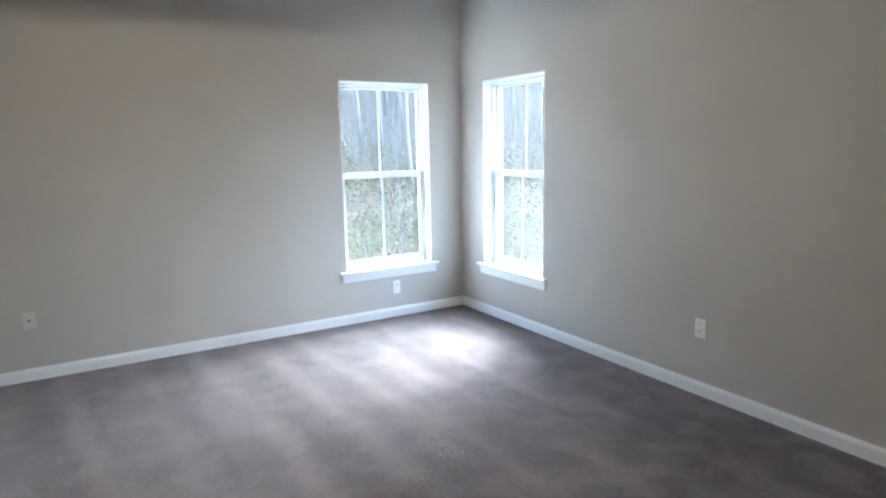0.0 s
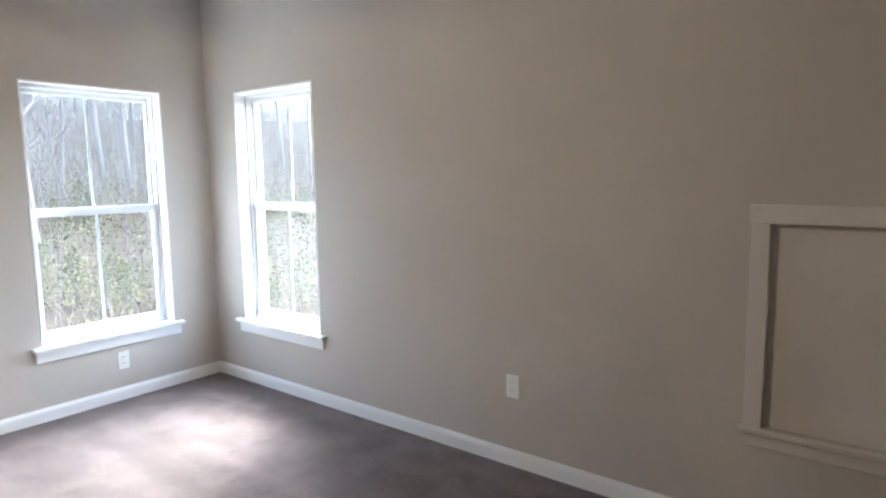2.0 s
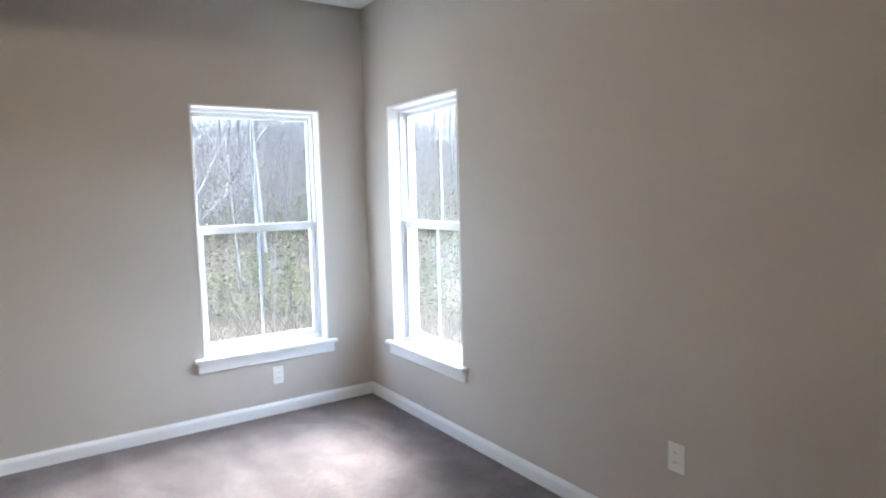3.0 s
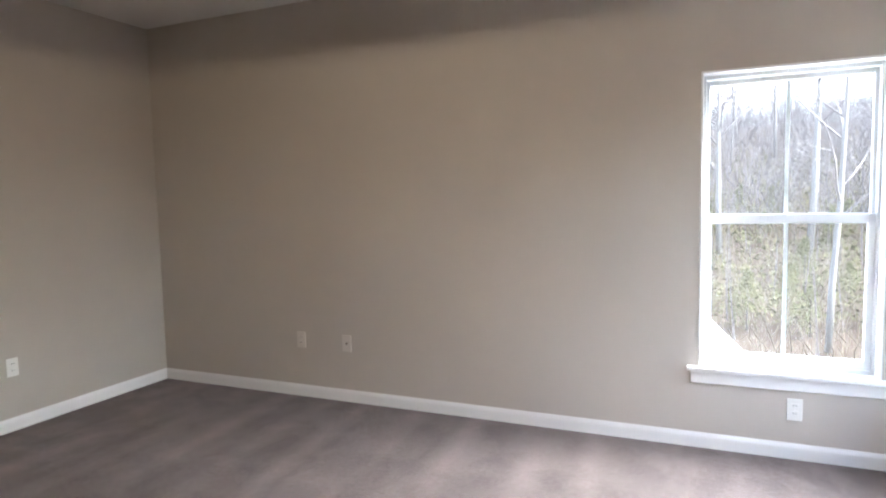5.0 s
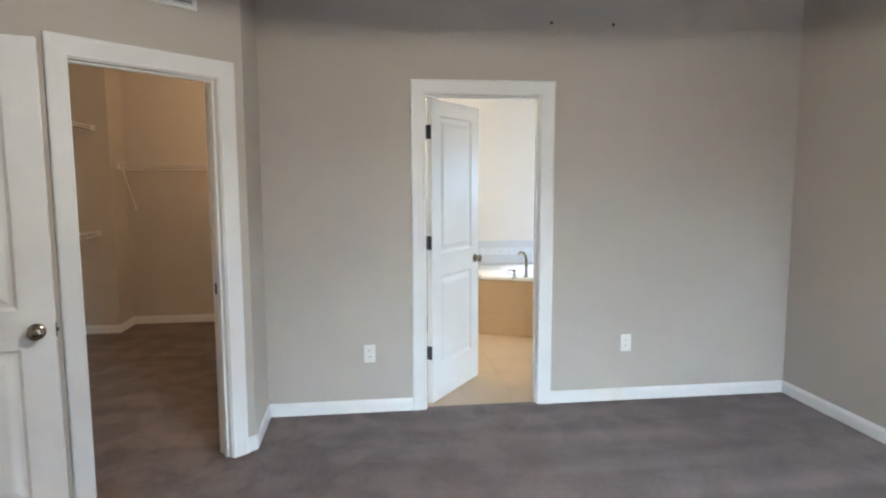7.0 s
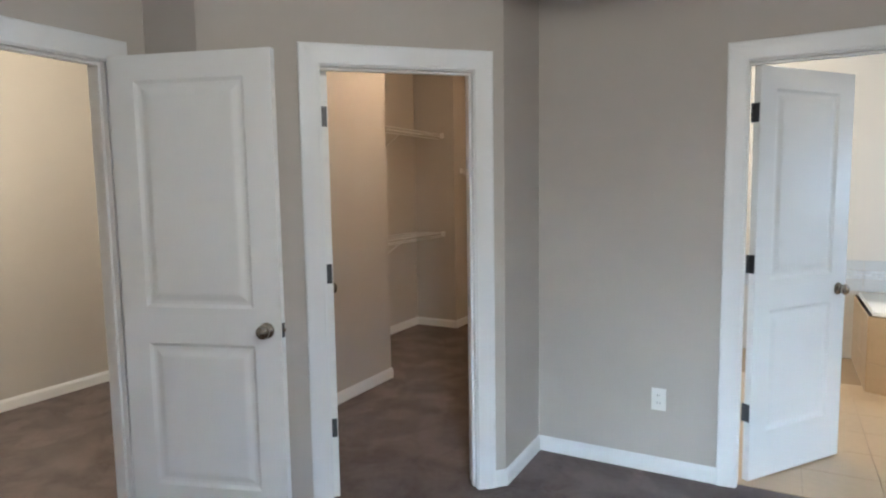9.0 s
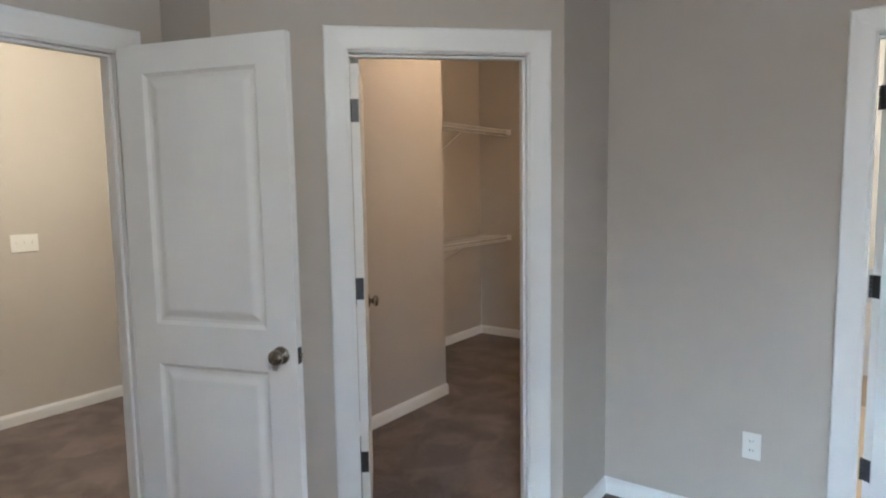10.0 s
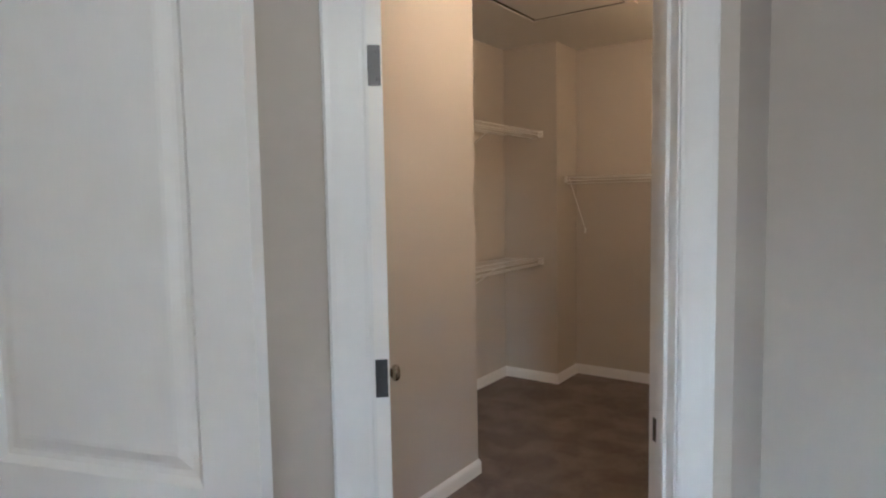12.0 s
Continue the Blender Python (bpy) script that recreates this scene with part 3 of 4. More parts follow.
NW = ((WX, 0), (0, 0))
EW = ((0, 0), (0, ENT_Y))
WW = ((WX, NOOK_Y), (WX, 0))
outlet(*NW, -0.705 - WX, 0.263, "white duplex outlet below the window apron")
outlet(*NW, -3.79 - WX, 0.41, "greige duplex outlet matching the wall", material=PLATE2)
outlet(*NW, -3.41 - WX, 0.41, "white cable jack plate", "cable_plate", False, PLATE2)
outlet(*EW, 2.567, 0.408)
outlet(*WW, -2.914 - NOOK_Y, 0.39)
outlet(*WW, -1.18 - NOOK_Y, 0.40)

m, _ = place((-1.2, -7.05), (-5.7, -7.05))
switch = thing("light_switch", m @ Matrix.Translation((3.95 - 1.2, 0, 1.185)), "white triple light switch plate on the hall wall", "light switch")
bm = bmesh.new()
box(bm, -0.081, 0.081, -0.006, 0.0, -0.058, 0.058, 0.003)
part("cover_plate", bm, PLATE, switch)
for x in (-0.046, 0, 0.046):
    bm = bmesh.new()
    box(bm, x - 0.005, x + 0.005, -0.016, -0.006, -0.004, 0.013, 0.002)
    part("toggle", bm, PLATE, switch)

# two small dark anchors high on the west wall
for y in (-1.733, -1.325):
    m, _ = place(*WW)
    anchor = thing("wall_anchor", m @ Matrix.Translation((y - NOOK_Y, 0, 2.495)), "small dark screw anchor near the top of the wall", "wall anchor", "anchors above the doorway")
    bm = bmesh.new()
    lathe(bm, [(0.0, 0.010), (-0.003, 0.010), (-0.004, 0.005), (-0.018, 0.004)], 'Y', (0, 0, 0), 12)
    part("screw", bm, HINGE, anchor)

# ---- return-air register above the closet door ----
vent = thing("air_register", m45 @ Matrix.Translation((L45 - 0.435, 0, 2.33)), "white metal air register with three rows of louvres", "air vent")
VW, VH = 0.37, 0.205
bm = bmesh.new()
rails(bm, -VW / 2, VW / 2, 0, VH, -0.010, 0.0, 0.022, 0.022, 0.022, 0.022, 0.003)
for k in (1, 2):
    x = -VW / 2 + 0.022 + (VW - 0.044) * k / 3
    box(bm, x - 0.006, x + 0.006, -0.010, 0.0, 0.022, VH - 0.022, 0.001)
part("frame", bm, TRIM, vent)
bm = bmesh.new()
box(bm, -VW / 2 + 0.02, VW / 2 - 0.02, -0.0015, 0.0, 0.02, VH - 0.02)
part("backing", bm, SLOT, vent, "dark duct behind the louvres")
for k in range(12):
    z = 0.028 + k * (VH - 0.056) / 11
    bm = bmesh.new()
    v = [bm.verts.new((x, y, zz)) for x in (-VW / 2 + 0.021, VW / 2 - 0.021) for y, zz in ((-0.009, z - 0.004), (-0.002, z + 0.003), (-0.002, z + 0.0045), (-0.009, z - 0.0025))]
    for q in ((0, 1, 5, 4), (1, 2, 6, 5), (2, 3, 7, 6), (3, 0, 4, 7), (0, 3, 2, 1), (4, 5, 6, 7)):
        bm.faces.new([v[i] for i in q])
    part("slat", bm, TRIM, vent)

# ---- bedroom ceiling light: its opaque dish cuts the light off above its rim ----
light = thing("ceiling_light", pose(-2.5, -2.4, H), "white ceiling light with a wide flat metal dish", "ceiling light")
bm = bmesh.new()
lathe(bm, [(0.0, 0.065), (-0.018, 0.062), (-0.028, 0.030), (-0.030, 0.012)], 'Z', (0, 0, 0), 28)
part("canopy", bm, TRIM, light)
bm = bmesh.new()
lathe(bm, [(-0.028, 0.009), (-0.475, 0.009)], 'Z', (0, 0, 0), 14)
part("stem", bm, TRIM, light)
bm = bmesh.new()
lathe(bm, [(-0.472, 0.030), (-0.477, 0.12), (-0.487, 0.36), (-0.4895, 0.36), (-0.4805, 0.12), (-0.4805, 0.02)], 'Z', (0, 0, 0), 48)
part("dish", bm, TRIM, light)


# ---- closet wire shelves ----
def wire_shelf(p0, p1, s0, s1, z, depth, brackets, label, drop=0.235):
    """A ventilated wire shelf on the wall from p0 to p1, with a front lip and diagonal braces."""
    m, _ = place(p0, p1)
    top = thing("wire_shelf", m @ Matrix.Translation((s0, 0, z)), label, "wire shelf", "closet shelves")
    w = s1 - s0
    for nm, y, zz, r in (("back_rail", -0.012, -0.004, 0.0035), ("middle_rail", -depth * 0.5, -0.005, 0.0035), ("front_rail", -depth, -0.003, 0.0048), ("lip_rail", -depth, -0.030, 0.0048), ("hang_rail", -depth + 0.045, -0.052, 0.0045)):
        bm = bmesh.new()
        tube(bm, [(0.004, y, zz), (w - 0.004, y, zz)], r, 8)
        part(nm, bm, WIRE, top)
    bm = bmesh.new()
    n = int(w / 0.033)
    for i in range(n + 1):
        x = 0.006 + (w - 0.012) * i / n
        tube(bm, [(x, -0.010, 0.0), (x, -depth - 0.001, 0.0), (x, -depth - 0.001, -0.030)], 0.0011, 4)
    tagged(part("wire_grid", bm, WIRE, top), kind="stuff")
    for s in brackets:
        bm = bmesh.new()
        tube(bm, [(s, -depth + 0.02, -0.012), (s, -0.006, -drop), (s, -0.006, -drop - 0.027)], 0.0048, 8)
        box(bm, s - 0.008, s + 0.008, -0.006, 0.0, -drop - 0.037, -drop + 0.010, 0.002)
        part("brace", bm, WIRE, top)
    for s in (0.0, w):
        bm = bmesh.new()
        box(bm, s, s + (0.014 if s == 0 else -0.014), -depth - 0.016, -depth + 0.028, -0.046, 0.008, 0.003)
        part("end_bracket", bm, PLATE, top)
    return top


BK = ((OUT_X, BACK_Y), (END_X, BACK_Y))
FR = ((FAR_X, JOG_Y), (FAR_X, -3.675))
wire_shelf(*BK, 0.02, 1.760, 2.046, 0.345, (0.30, 1.02), "white wire closet shelf high on the wall")
wire_shelf(*BK, 0.02, 1.760, 1.020, 0.345, (0.30, 1.02), "white wire closet shelf at waist height")
wire_shelf(*FR, 0.05, 1.715, 1.680, 0.355, (0.03, 1.10), "white wire closet shelf with diagonal braces", 0.43)

# attic hatch in the closet ceiling
hatch = thing("attic_hatch", pose(-6.67, -4.955, H), "painted attic hatch in the closet ceiling with dark gaps", "attic hatch")
bm = bmesh.new()
rails_ = ((-0.40, -0.345, -0.38, 0.38), (0.345, 0.40, -0.38, 0.38), (-0.345, 0.345, -0.38, -0.325), (-0.345, 0.345, 0.325, 0.38))
for a in rails_:
    box(bm, a[0], a[1], a[2], a[3], -0.008, 0.0, 0.002)
part("frame", bm, CEIL, hatch)
bm = bmesh.new()
box(bm, -0.345, 0.345, -0.325, 0.325, -0.002, 0.0)
part("gap", bm, SLOT, hatch, "dark gap round the hatch board")
bm = bmesh.new()
box(bm, -0.312, 0.335, -0.296, 0.318, -0.007, -0.002, 0.002)
part("board", bm, CEIL, hatch)

# closet and hall lamps
for nm, x, y, r in (("closet_light", -5.60, -4.32, 0.13), ("closet_light", -7.20, -3.98, 0.13), ("hall_light", -3.70, -5.75, 0.14), ("bathroom_light", -6.6, -2.9, 0.14)):
    fx = thing(nm, pose(x, y, H), "round flush ceiling light with a white base", "ceiling light")
    bm = bmesh.new()
    lathe(bm, [(0.0, r), (-0.02, r), (-0.026, r - 0.02), (-0.026, 0.02)], 'Z', (0, 0, 0), 32)
    part("base", bm, TRIM, fx)

# ---- bathroom ----
fb = slab("floor_bathroom", [(-8.1, -3.65), (-8.1, 0.05), (-5.16, 0.05), (-5.16, -3.65)], -0.15, -0.006, GROUT, "tan ceramic tile floor", "floor")
TUB_F1, TUB_F2 = (-7.06, -1.83), (-6.70, -1.00)
ZT = 0.545
tub = thing("corner_bathtub", pose(0, 0, 0), "white corner bathtub in a tan tiled surround", "bathtub")
outer = [(-8.0, -1.83), TUB_F1, TUB_F2, (-6.30, -0.08), (-6.30, 0.0), (-8.0, 0.0)]
bm = bmesh.new()
lo = [bm.verts.new((x, y, 0)) for x, y in outer]
hi = [bm.verts.new((x, y, ZT)) for x, y in outer]
cx, cy = -7.30, -0.88
rim, well, floor_ = [], [], []
for i in range(40):
    t = 2 * math.pi * i / 40
    c, s = math.cos(t), math.sin(t)
    k = 1.0
    rim.append((cx + 0.50 * c * k, cy + 0.62 * s * k))
for i in range(len(outer)):
    j = (i + 1) % len(outer)
    bm.faces.new((lo[i], lo[j], hi[j], hi[i]))
part("surround", bm, GROUT, tub, "tan tile surround")
bm = bmesh.new()
edge = [bm.verts.new((x + (cx - x) * 0.02, y + (cy - y) * 0.02, ZT + 0.004)) for x, y in outer]
top_e = [bm.verts.new((x + (cx - x) * 0.03, y + (cy - y) * 0.03, ZT + 0.030)) for x, y in outer]
for i in range(len(outer)):
    j = (i + 1) % len(outer)
    bm.faces.new((edge[i], edge[j], top_e[j], top_e[i]))
rows = []
for sc, z in ((1.0, ZT + 0.034), (0.96, ZT + 0.026), (0.92, ZT - 0.02), (0.85, ZT - 0.20), (0.75, ZT - 0.36), (0.55, ZT - 0.40)):
    rows.append([bm.verts.new((cx + (x - cx) * sc, cy + (y - cy) * sc, z)) for x, y in rim])
for a, b in zip(rows, rows[1:]):
    for i in range(40):
        f = bm.faces.new((a[i], a[(i + 1) % 40], b[(i + 1) % 40], b[i]))
        f.smooth = True
bm.faces.new(rows[-1])
e1 = [bm.edges.get((top_e[i], top_e[(i + 1) % len(outer)])) for i in range(len(outer))]
e2 = [bm.edges.get((rows[0][i], rows[0][(i + 1) % 40])) for i in range(40)]
bmesh.ops.bridge_loops(bm, edges=e1 + e2)
part("basin", bm, ACRYL, tub, "glossy white acrylic basin and rim")


def tile_face(p0, p1, widths, heights, parent, material, z0=0.0, gap=0.004, proud=0.006, name="tile", offset=0.0):
    """Rectangular tiles proud of a wall line."""
    m, length = place(p0, p1)
    z = z0
    for h in heights:
        s = -offset
        while s < length - 0.01:
            a, b = max(s, 0), min(s + widths, length)
            if b - a > 0.02:
                bm = bmesh.new()
                box(bm, a + gap / 2, b - gap / 2, -proud, 0, z + gap / 2, z + h - gap / 2, 0.0012)
                ob = part(name, bm, material, parent)
                ob.matrix_basis = m
            s += widths
        z += h


tile_face((-8.0, -1.83), TUB_F1, 0.33, (0.21, 0.33), tub, BTILE)
tile_face(TUB_F1, TUB_F2, 0.46, (0.21, 0.33), tub, BTILE)
tile_face(TUB_F2, (-6.30, -0.08), 0.46, (0.21, 0.33), tub, BTILE)

# deck-mounted tap: a tall spout and two lever handles
FX, FY = -6.945, -1.395
tap = thing("bath_tap", Matrix.Translation((FX, FY, ZT + 0.030)) @ Matrix.Rotation(radians(-66.5), 4, 'Z'), "brushed nickel deck-mounted bath tap with two lever handles", "tap")
bm = bmesh.new()
lathe(bm, [(0, 0.026), (0.012, 0.024), (0.018, 0.016), (0.05, 0.013)], 'Z', (0, 0, 0), 18)
tube(bm, [(0, 0, 0.04), (0, 0, 0.17), (0, -0.012, 0.205), (0, -0.045, 0.232), (0, -0.085, 0.235), (0, -0.115, 0.215)], [0.015, 0.014, 0.014, 0.014, 0.014, 0.013], 12)
part("spout", bm, NICKEL, tap)
for x, d in ((-0.14, -1), (0.14, 1)):
    bm = bmesh.new()
    lathe(bm, [(0, 0.024), (0.010, 0.022), (0.016, 0.013), (0.075, 0.011), (0.085, 0.013), (0.09, 0.008)], 'Z', (x, 0, 0), 16)
    tube(bm, [(x, 0, 0.078), (x + d * 0.03, 0, 0.082), (x + d * 0.075, 0, 0.086)], [0.008, 0.007, 0.005], 10)
    part("lever_handle", bm, NICKEL, tap)

# ---- outdoors ----
GZ = -3.0


def hill(x, y):
    """Ground height: level round the house, rising into a wooded slope."""
    d = math.hypot(x + 2, y + 2)
    k = min(max((d - 14) / 55, 0), 1)
    turn = math.degrees(math.atan2(y + 2, x + 2))
    k *= min(max((turn - 20) / 22, 0), 1) * min(max((150 - turn) / 30, 0), 1)
    return GZ + 10.5 * k * k * (3 - 2 * k) + 0.35 * noise.noise(Vector((x * 0.09, y * 0.09, 0))) * min(1, d / 12)


bm = bmesh.new()
radii = [0.5, 6, 9, 12, 15, 18, 21, 25, 30, 36, 43, 52, 62, 75, 100, 160, 300, 700, 1500]
rows = []
for r in radii:
    rows.append([bm.verts.new((-2 + r * math.cos(2 * math.pi * i / 72), -2 + r * math.sin(2 * math.pi * i / 72), hill(-2 + r * math.cos(2 * math.pi * i / 72), -2 + r * math.sin(2 * math.pi * i / 72)))) for i in range(72)])
for a, b in zip(rows, rows[1:]):
    for i in range(72):
        f = bm.faces.new((a[i], a[(i + 1) % 72], b[(i + 1) % 72], b[i]))
        f.smooth = True
bm.faces.new(rows[0])
tagged(part("ground", bm, LITTER), "woodland ground covered with brown leaf litter", "ground", kind="structure")
bm = bmesh.new()
box(bm, -8.2, TX - 0.01, -7.2, TX - 0.01, GZ - 0.3, -0.151)
tagged(part("wall_lower", bm, SIDING), "plain lower storey of the house", "wall", kind="structure")


def branch(trunk, twigs, p, d, length, r, level, rng):
    """Grow one limb and its side limbs."""
    pts, rad = [p], [r]
    steps = 5 if level < 2 else 3
    for i in range(steps):
        d = (d + Vector((rng.uniform(-1, 1), rng.uniform(-1, 1), rng.uniform(-0.4, 0.8))) * (0.05 if level == 0 else 0.16)).normalized()
        p = p + d * length / steps
        pts.append(p)
        rad.append(r * (1 - 0.75 * (i + 1) / steps))
    tube(trunk if level == 0 else twigs, pts, rad, 7 if level == 0 else (4 if level == 1 else 3))
    if level >= 3:
        return
    n = (15, 7, 4)[level]
    for k in range(n):
        f = rng.uniform(0.30 if level == 0 else 0.15, 0.98)
        i = min(int(f * steps), steps - 1)
        q = pts[i].lerp(pts[i + 1], f * steps - i)
        a = rng.uniform(0, 2 * math.pi)
        side = d.orthogonal().normalized()
        side = (Matrix.Rotation(a, 3, d) @ side)
        nd = (d * rng.uniform(0.35, 0.8) + side * rng.uniform(0.6, 1.0) + Vector((0, 0, 0.15))).normalized()
        branch(trunk, twigs, q, nd, length * rng.uniform(0.28, 0.42), rad[i] * 0.42 + 0.002, level + 1, rng)


def bare_tree(seed, height, r):
    rng = random.Random(seed)
    top = thing("bare_tree", pose(0, 0, 0), "leafless grey deciduous tree on the wooded slope", "tree", "woods outside")
    trunk, twigs = bmesh.new(), bmesh.new()
    branch(trunk, twigs, Vector((0, 0, -0.2)), Vector((0.02, 0.01, 1)), height, r, 0, rng)
    part("trunk", trunk, BARK, top)
    part("crown", twigs, TWIG, top)
    return top


def evergreen(seed, height):
    rng = random.Random(seed)
    top = thing("evergreen_tree", pose(0, 0, 0), "young evergreen with loose olive green boughs", "tree", "evergreens outside")
    bm = bmesh.new()
    tube(bm, [(0, 0, -0.2), (0.03, 0.02, height * 0.5), (0, 0, height)], [0.05, 0.035, 0.01], 7)
    part("trunk", bm, BARK, top)
    verts, faces = [], []
    for k in range(150):
        f = rng.random() ** 0.8
        z = height * (0.06 + 0.92 * f)
        reach = (1 - f) ** 0.8 * height * 0.34 * rng.uniform(0.6, 1.15) + 0.10
        a = rng.uniform(0, 2 * math.pi)
        tip = Vector((math.cos(a) * reach, math.sin(a) * reach, z - reach * 0.18 + rng.uniform(-0.1, 0.15)))
        root = Vector((0, 0, z))
        for j in range(17):
            q = root.lerp(tip, rng.uniform(0.15, 1.05))
            d = Vector((rng.uniform(-1, 1), rng.uniform(-1, 1), rng.uniform(-0.5, 0.6))).normalized()
            d = (d + (tip - root).normalized() * 0.7).normalized()
            ln, wd = rng.uniform(0.12, 0.30), rng.uniform(0.012, 0.028)
            w = d.cross(Vector((rng.uniform(-1, 1), rng.uniform(-1, 1), 1))).normalized() * wd
            b = len(verts)
            verts += [q - w * 0.4, q + d * ln * 0.5 - w, q + d * ln, q + d * ln * 0.5 + w]
            faces.append((b, b + 1, b + 2, b + 3))
    me = bpy.data.meshes.new("crown")
    me.from_pydata([tuple(v) for v in verts], [], faces)
    me.materials.append(NEEDLE)
    ob = new("crown", me)
    ob.parent = top
    return top


rng = random.Random(7)


def spot(deg, dist):
    x, y = -1 + dist * math.cos(radians(deg)), -1 + dist * math.sin(radians(deg))
    return x, y, hill(x, y)


bares = [bare_tree(11, 13, 0.15), bare_tree(23, 16, 0.19), bare_tree(31, 10, 0.09)]
greens = [evergreen(5, 4.2), evergreen(9, 3.4)]
spots = []
for k in range(90):
    deg, dist = rng.uniform(36, 108), 17 + 55 * rng.random() ** 0.7
    spots.append((rng.choice((0, 1, 2)), deg, dist, rng.uniform(0.7, 1.15)))
spots.append((2, 80.2, 15.6, 1.35))
used = set()
for kind, deg, dist, sc in spots:
    m = Matrix.Translation(spot(deg, dist)) @ Matrix.Rotation(rng.uniform(0, 6.28), 4, 'Z') @ Matrix.Scale(sc, 4)
    if kind in used:
        copy_thing(bares[kind], m)
    else:
        bares[kind].matrix_basis = m
        used.add(kind)
used = set()
for k in range(80):
    deg, dist = 36 + 70 * (k + rng.uniform(-0.4, 0.4)) / 80, rng.uniform(15, 34)
    kind = k % 2
    m = Matrix.Translation(spot(deg, dist)) @ Matrix.Rotation(rng.uniform(0, 6.28), 4, 'Z') @ Matrix.Scale(rng.uniform(0.35, 0.8), 4)
    if kind in used:
        copy_thing(greens[kind], m)
    else:
        greens[kind].matrix_basis = m
        used.add(kind)


# a small gabled porch roof just outside the north window
porch = thing("porch_roof", pose(-1.9, 1.21, GZ), "pale gabled porch roof with white gutters below the window", "porch roof")
EAVE_X, EAVE_Z, RIDGE_Z = 1.04, 3.034, 4.06


def sloped(side, y0, y1, thick, lift=0.0, inner=0.0):
    """A sloping slab from the ridge down to one eave."""
    bm = bmesh.new()
    k = (RIDGE_Z - EAVE_Z) / EAVE_X
    rows = []
    for y in (y0, y1):
        rows.append([bm.verts.new((side * x, y, RIDGE_Z - k * x + dz)) for x, dz in ((inner, lift), (EAVE_X, lift), (EAVE_X, lift - thick), (inner, lift - thick))])
    for q in range(4):
        r = (q + 1) % 4
        bm.faces.new((rows[0][q], rows[0][r], rows[1][r], rows[1][q]))
    bm.faces.new(rows[0])
    bm.faces.new(rows[1])
    return bm


for side in (-1, 1):
    part("roof_deck", sloped(side, -1.0, 0.96, 0.06), SIDING, porch)
    part("rake_board", sloped(side, 0.963, 0.99, 0.15, 0.012), VINYL, porch, "white painted rake board")
    bm = bmesh.new()
    tube(bm, [(side * (EAVE_X + 0.045), -1.0, EAVE_Z - 0.05), (side * (EAVE_X + 0.045), 0.99, EAVE_Z - 0.05)], 0.045, 12)
    part("gutter", bm, VINYL, porch, "white rounded gutter")
    bm = bmesh.new()
    box(bm, side * 0.93 - 0.06, side * 0.93 + 0.06, 0.80, 0.92, -0.2, EAVE_Z + 0.04, 0.006)
    part("post", bm, VINYL, porch)


def sticks(name, count, near, far, low, high, lean, material, label, thick):
    """Bare stems past counting, as crossed thin blades, in one object."""
    verts, faces = [], []
    for k in range(count):
        deg, dist = rng.uniform(36, 112), near + (far - near) * rng.random() ** 0.7
        x, y, z = spot(deg, dist)
        h = rng.uniform(low, high)
        root = Vector((x, y, z + rng.uniform(-0.1, h * 0.25)))
        d = Vector((rng.uniform(-lean, lean), rng.uniform(-lean, lean), 1)).normalized()
        bend = Vector((rng.uniform(-lean, lean), rng.uniform(-lean, lean), 0)) * 0.3 * h
        r = thick * rng.uniform(0.5, 1.4)
        for w in (Vector((r, 0, 0)), Vector((0, r, 0))):
            b = len(verts)
            mid_, tip = root + d * h * 0.5, root + d * h + bend
            verts += [root - w, root + w, mid_ + w * 0.7, mid_ - w * 0.7, tip + w * 0.2, tip - w * 0.2]
            faces += [(b, b + 1, b + 2, b + 3), (b + 3, b + 2, b + 4, b + 5)]
    me = bpy.data.meshes.new(name)
    me.from_pydata([tuple(v) for v in verts], [], faces)
    me.materials.append(material)
    return tagged(new(name, me), label, "undergrowth", kind="stuff")


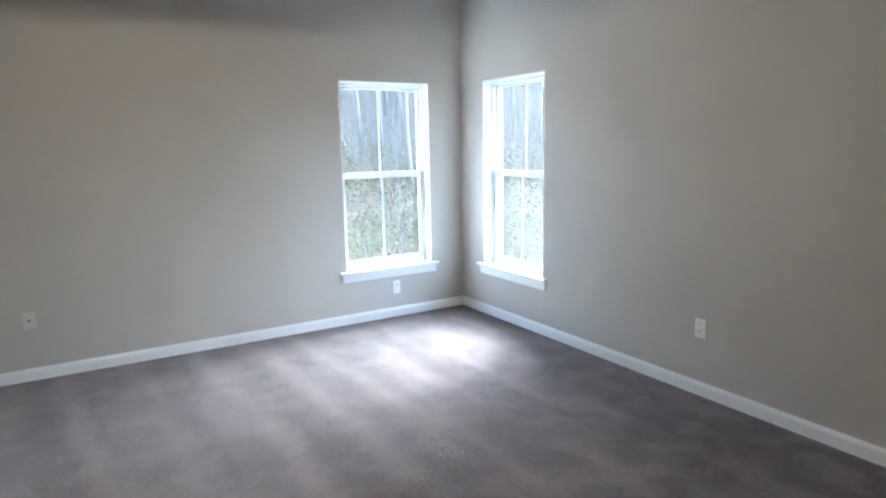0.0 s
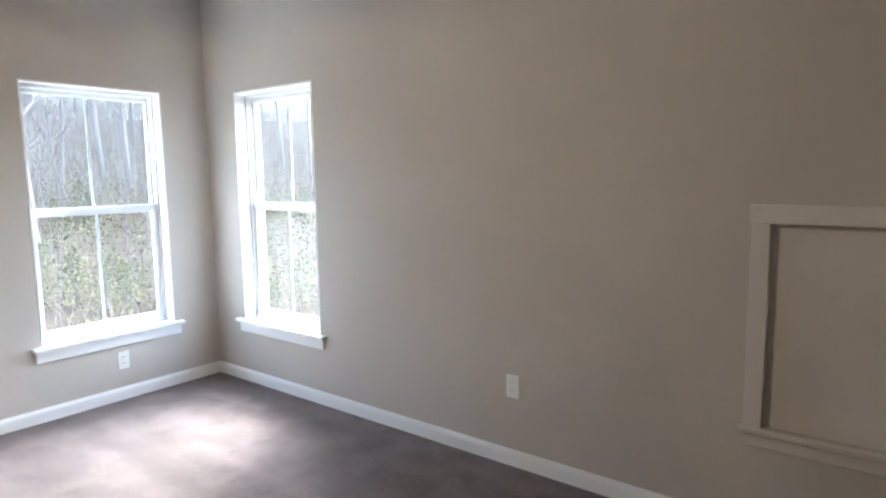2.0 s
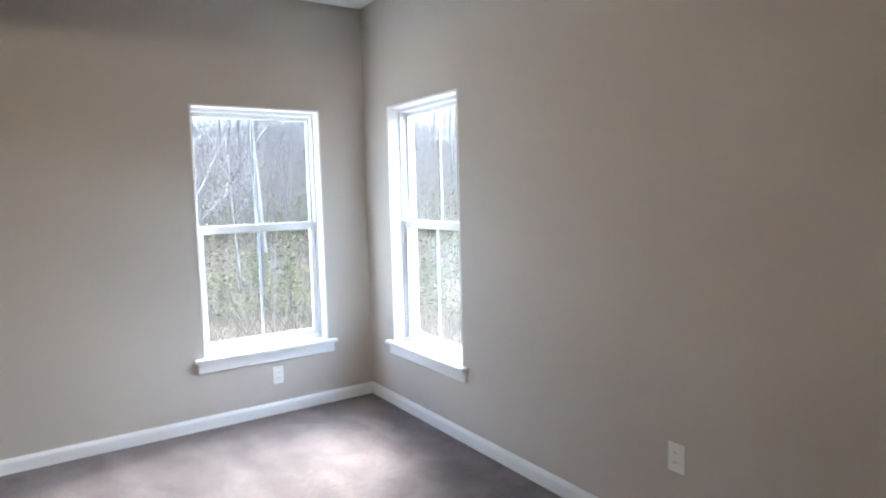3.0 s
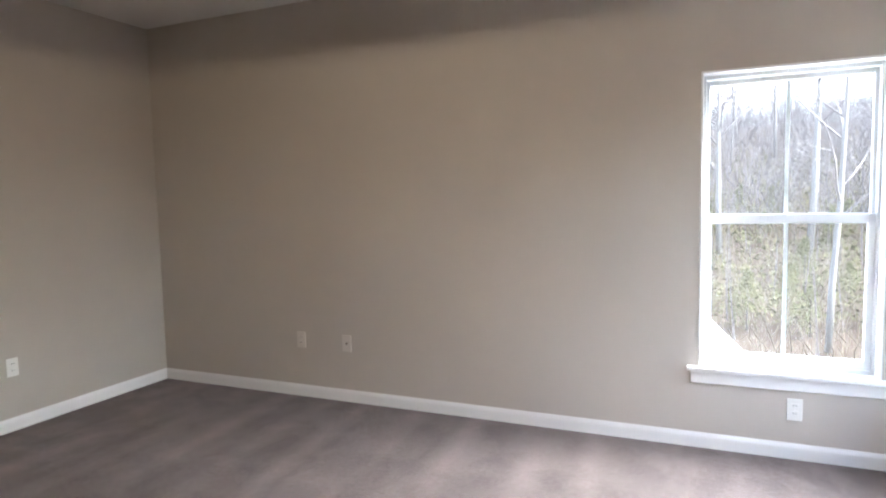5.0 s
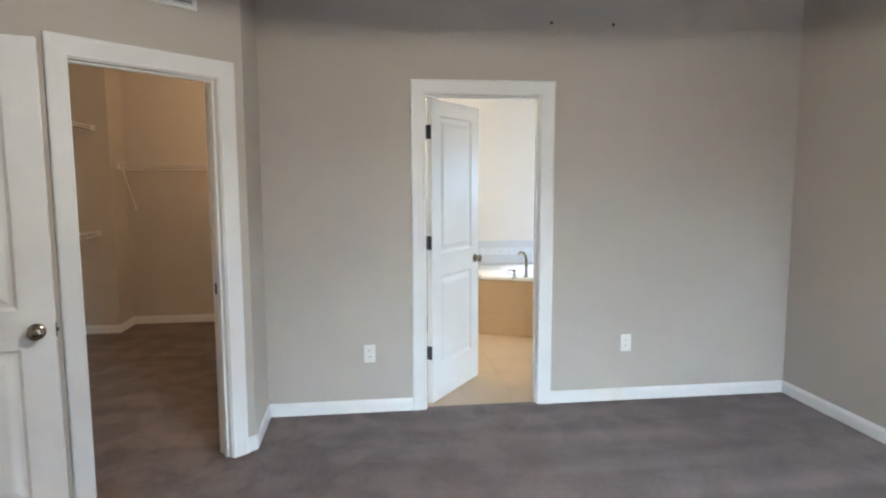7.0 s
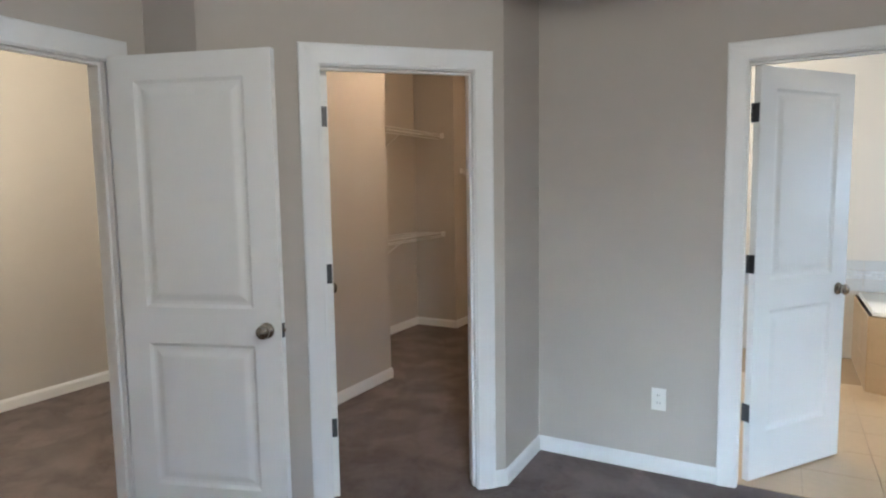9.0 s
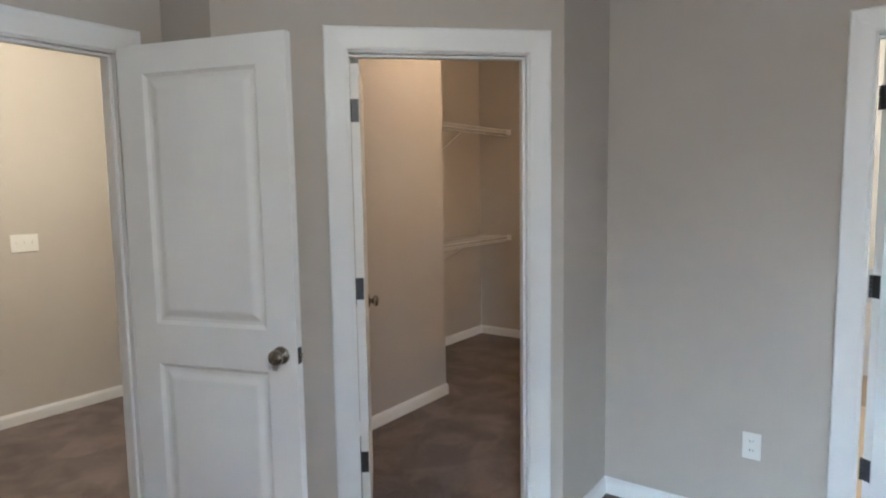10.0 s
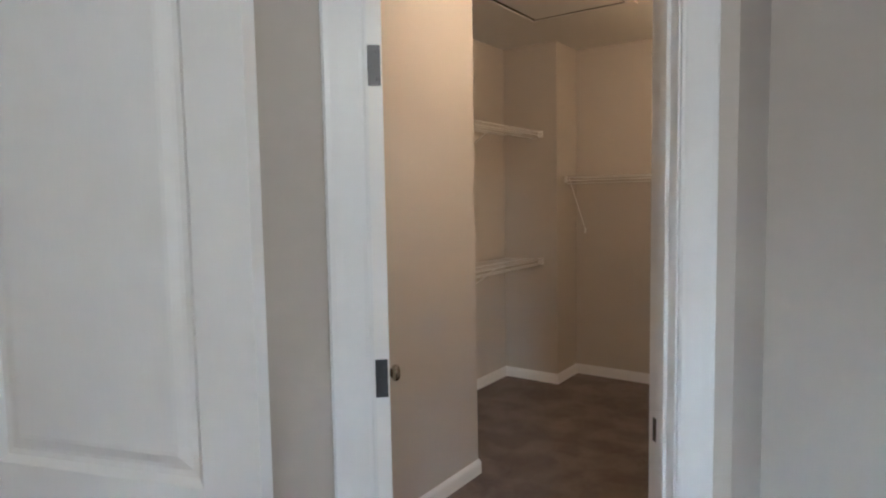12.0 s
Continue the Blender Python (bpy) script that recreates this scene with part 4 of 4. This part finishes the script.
def thicket(count):
    """Olive undergrowth: clumps of small blades that hug the slope, past counting, in one object."""
    verts, faces = [], []
    for k in range(count):
        deg, dist = rng.uniform(36, 112), 17 + 27 * rng.random() ** 0.8
        x, y, z = spot(deg, dist)
        wide, high = rng.uniform(0.5, 1.5), rng.uniform(0.4, 1.6)
        for j in range(22):
            a, r = rng.uniform(0, 2 * math.pi), rng.random() ** 0.5
            q = Vector((x + wide * r * math.cos(a), y + wide * r * math.sin(a), z + high * rng.random() * (1 - 0.6 * r)))
            d = Vector((rng.uniform(-1, 1), rng.uniform(-1, 1), rng.uniform(-0.3, 0.5))).normalized()
            ln, wd = rng.uniform(0.10, 0.28), rng.uniform(0.02, 0.05)
            w = d.cross(Vector((rng.uniform(-1, 1), rng.uniform(-1, 1), 1))).normalized() * wd
            b = len(verts)
            verts += [q - w * 0.4, q + d * ln * 0.5 - w, q + d * ln, q + d * ln * 0.5 + w]
            faces.append((b, b + 1, b + 2, b + 3))
    me = bpy.data.meshes.new("thicket")
    me.from_pydata([tuple(v) for v in verts], [], faces)
    me.materials.append(NEEDLE)
    return tagged(new("thicket", me), "olive green thicket of low shrubs on the slope", "undergrowth", kind="stuff")


thicket(2600)
sticks("brush", 5000, 9, 34, 0.4, 1.7, 0.9, BRUSH, "tangle of dry brown brush on the woodland floor", 0.012)
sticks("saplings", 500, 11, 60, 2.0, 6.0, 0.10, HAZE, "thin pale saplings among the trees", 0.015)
sticks("far_twigs", 34000, 28, 74, 0.8, 4.5, 0.9, HAZE, "bare twigs of the far woods, haze put into their colour", 0.010)

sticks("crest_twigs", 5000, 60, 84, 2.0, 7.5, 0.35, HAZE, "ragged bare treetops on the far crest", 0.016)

# bathroom floor tiles
for i in range(6):
    for k in range(8):
        x0, y0 = -5.165 - 0.34 * (i + 1), -0.9 - 0.34 * (k + 1) + 0.34
        bm = bmesh.new()
        box(bm, x0 + 0.0008, x0 + 0.3392, y0 + 0.0008, y0 + 0.3392, -0.006, 0.0, 0.0005)
        part("tile", bm, BTILE, fb)

# tiled band behind the bath
band = thing("tile_band", pose(0, 0, 0), "grey wall tile band with a mosaic strip behind the bath", "tile band", kind="structure")
tile_face((BW, -3.0), (BW, 0), 0.305, (0.10,), band, GREYT, ZT + 0.032)
tile_face((BW, -3.0), (BW, 0), 0.152, (0.025, 0.025, 0.025), band, MOSA, ZT + 0.132, 0.003, 0.005, "mosaic_tile")
tile_face((BW, -3.0), (BW, 0), 0.305, (0.085,), band, GREYT, ZT + 0.207)
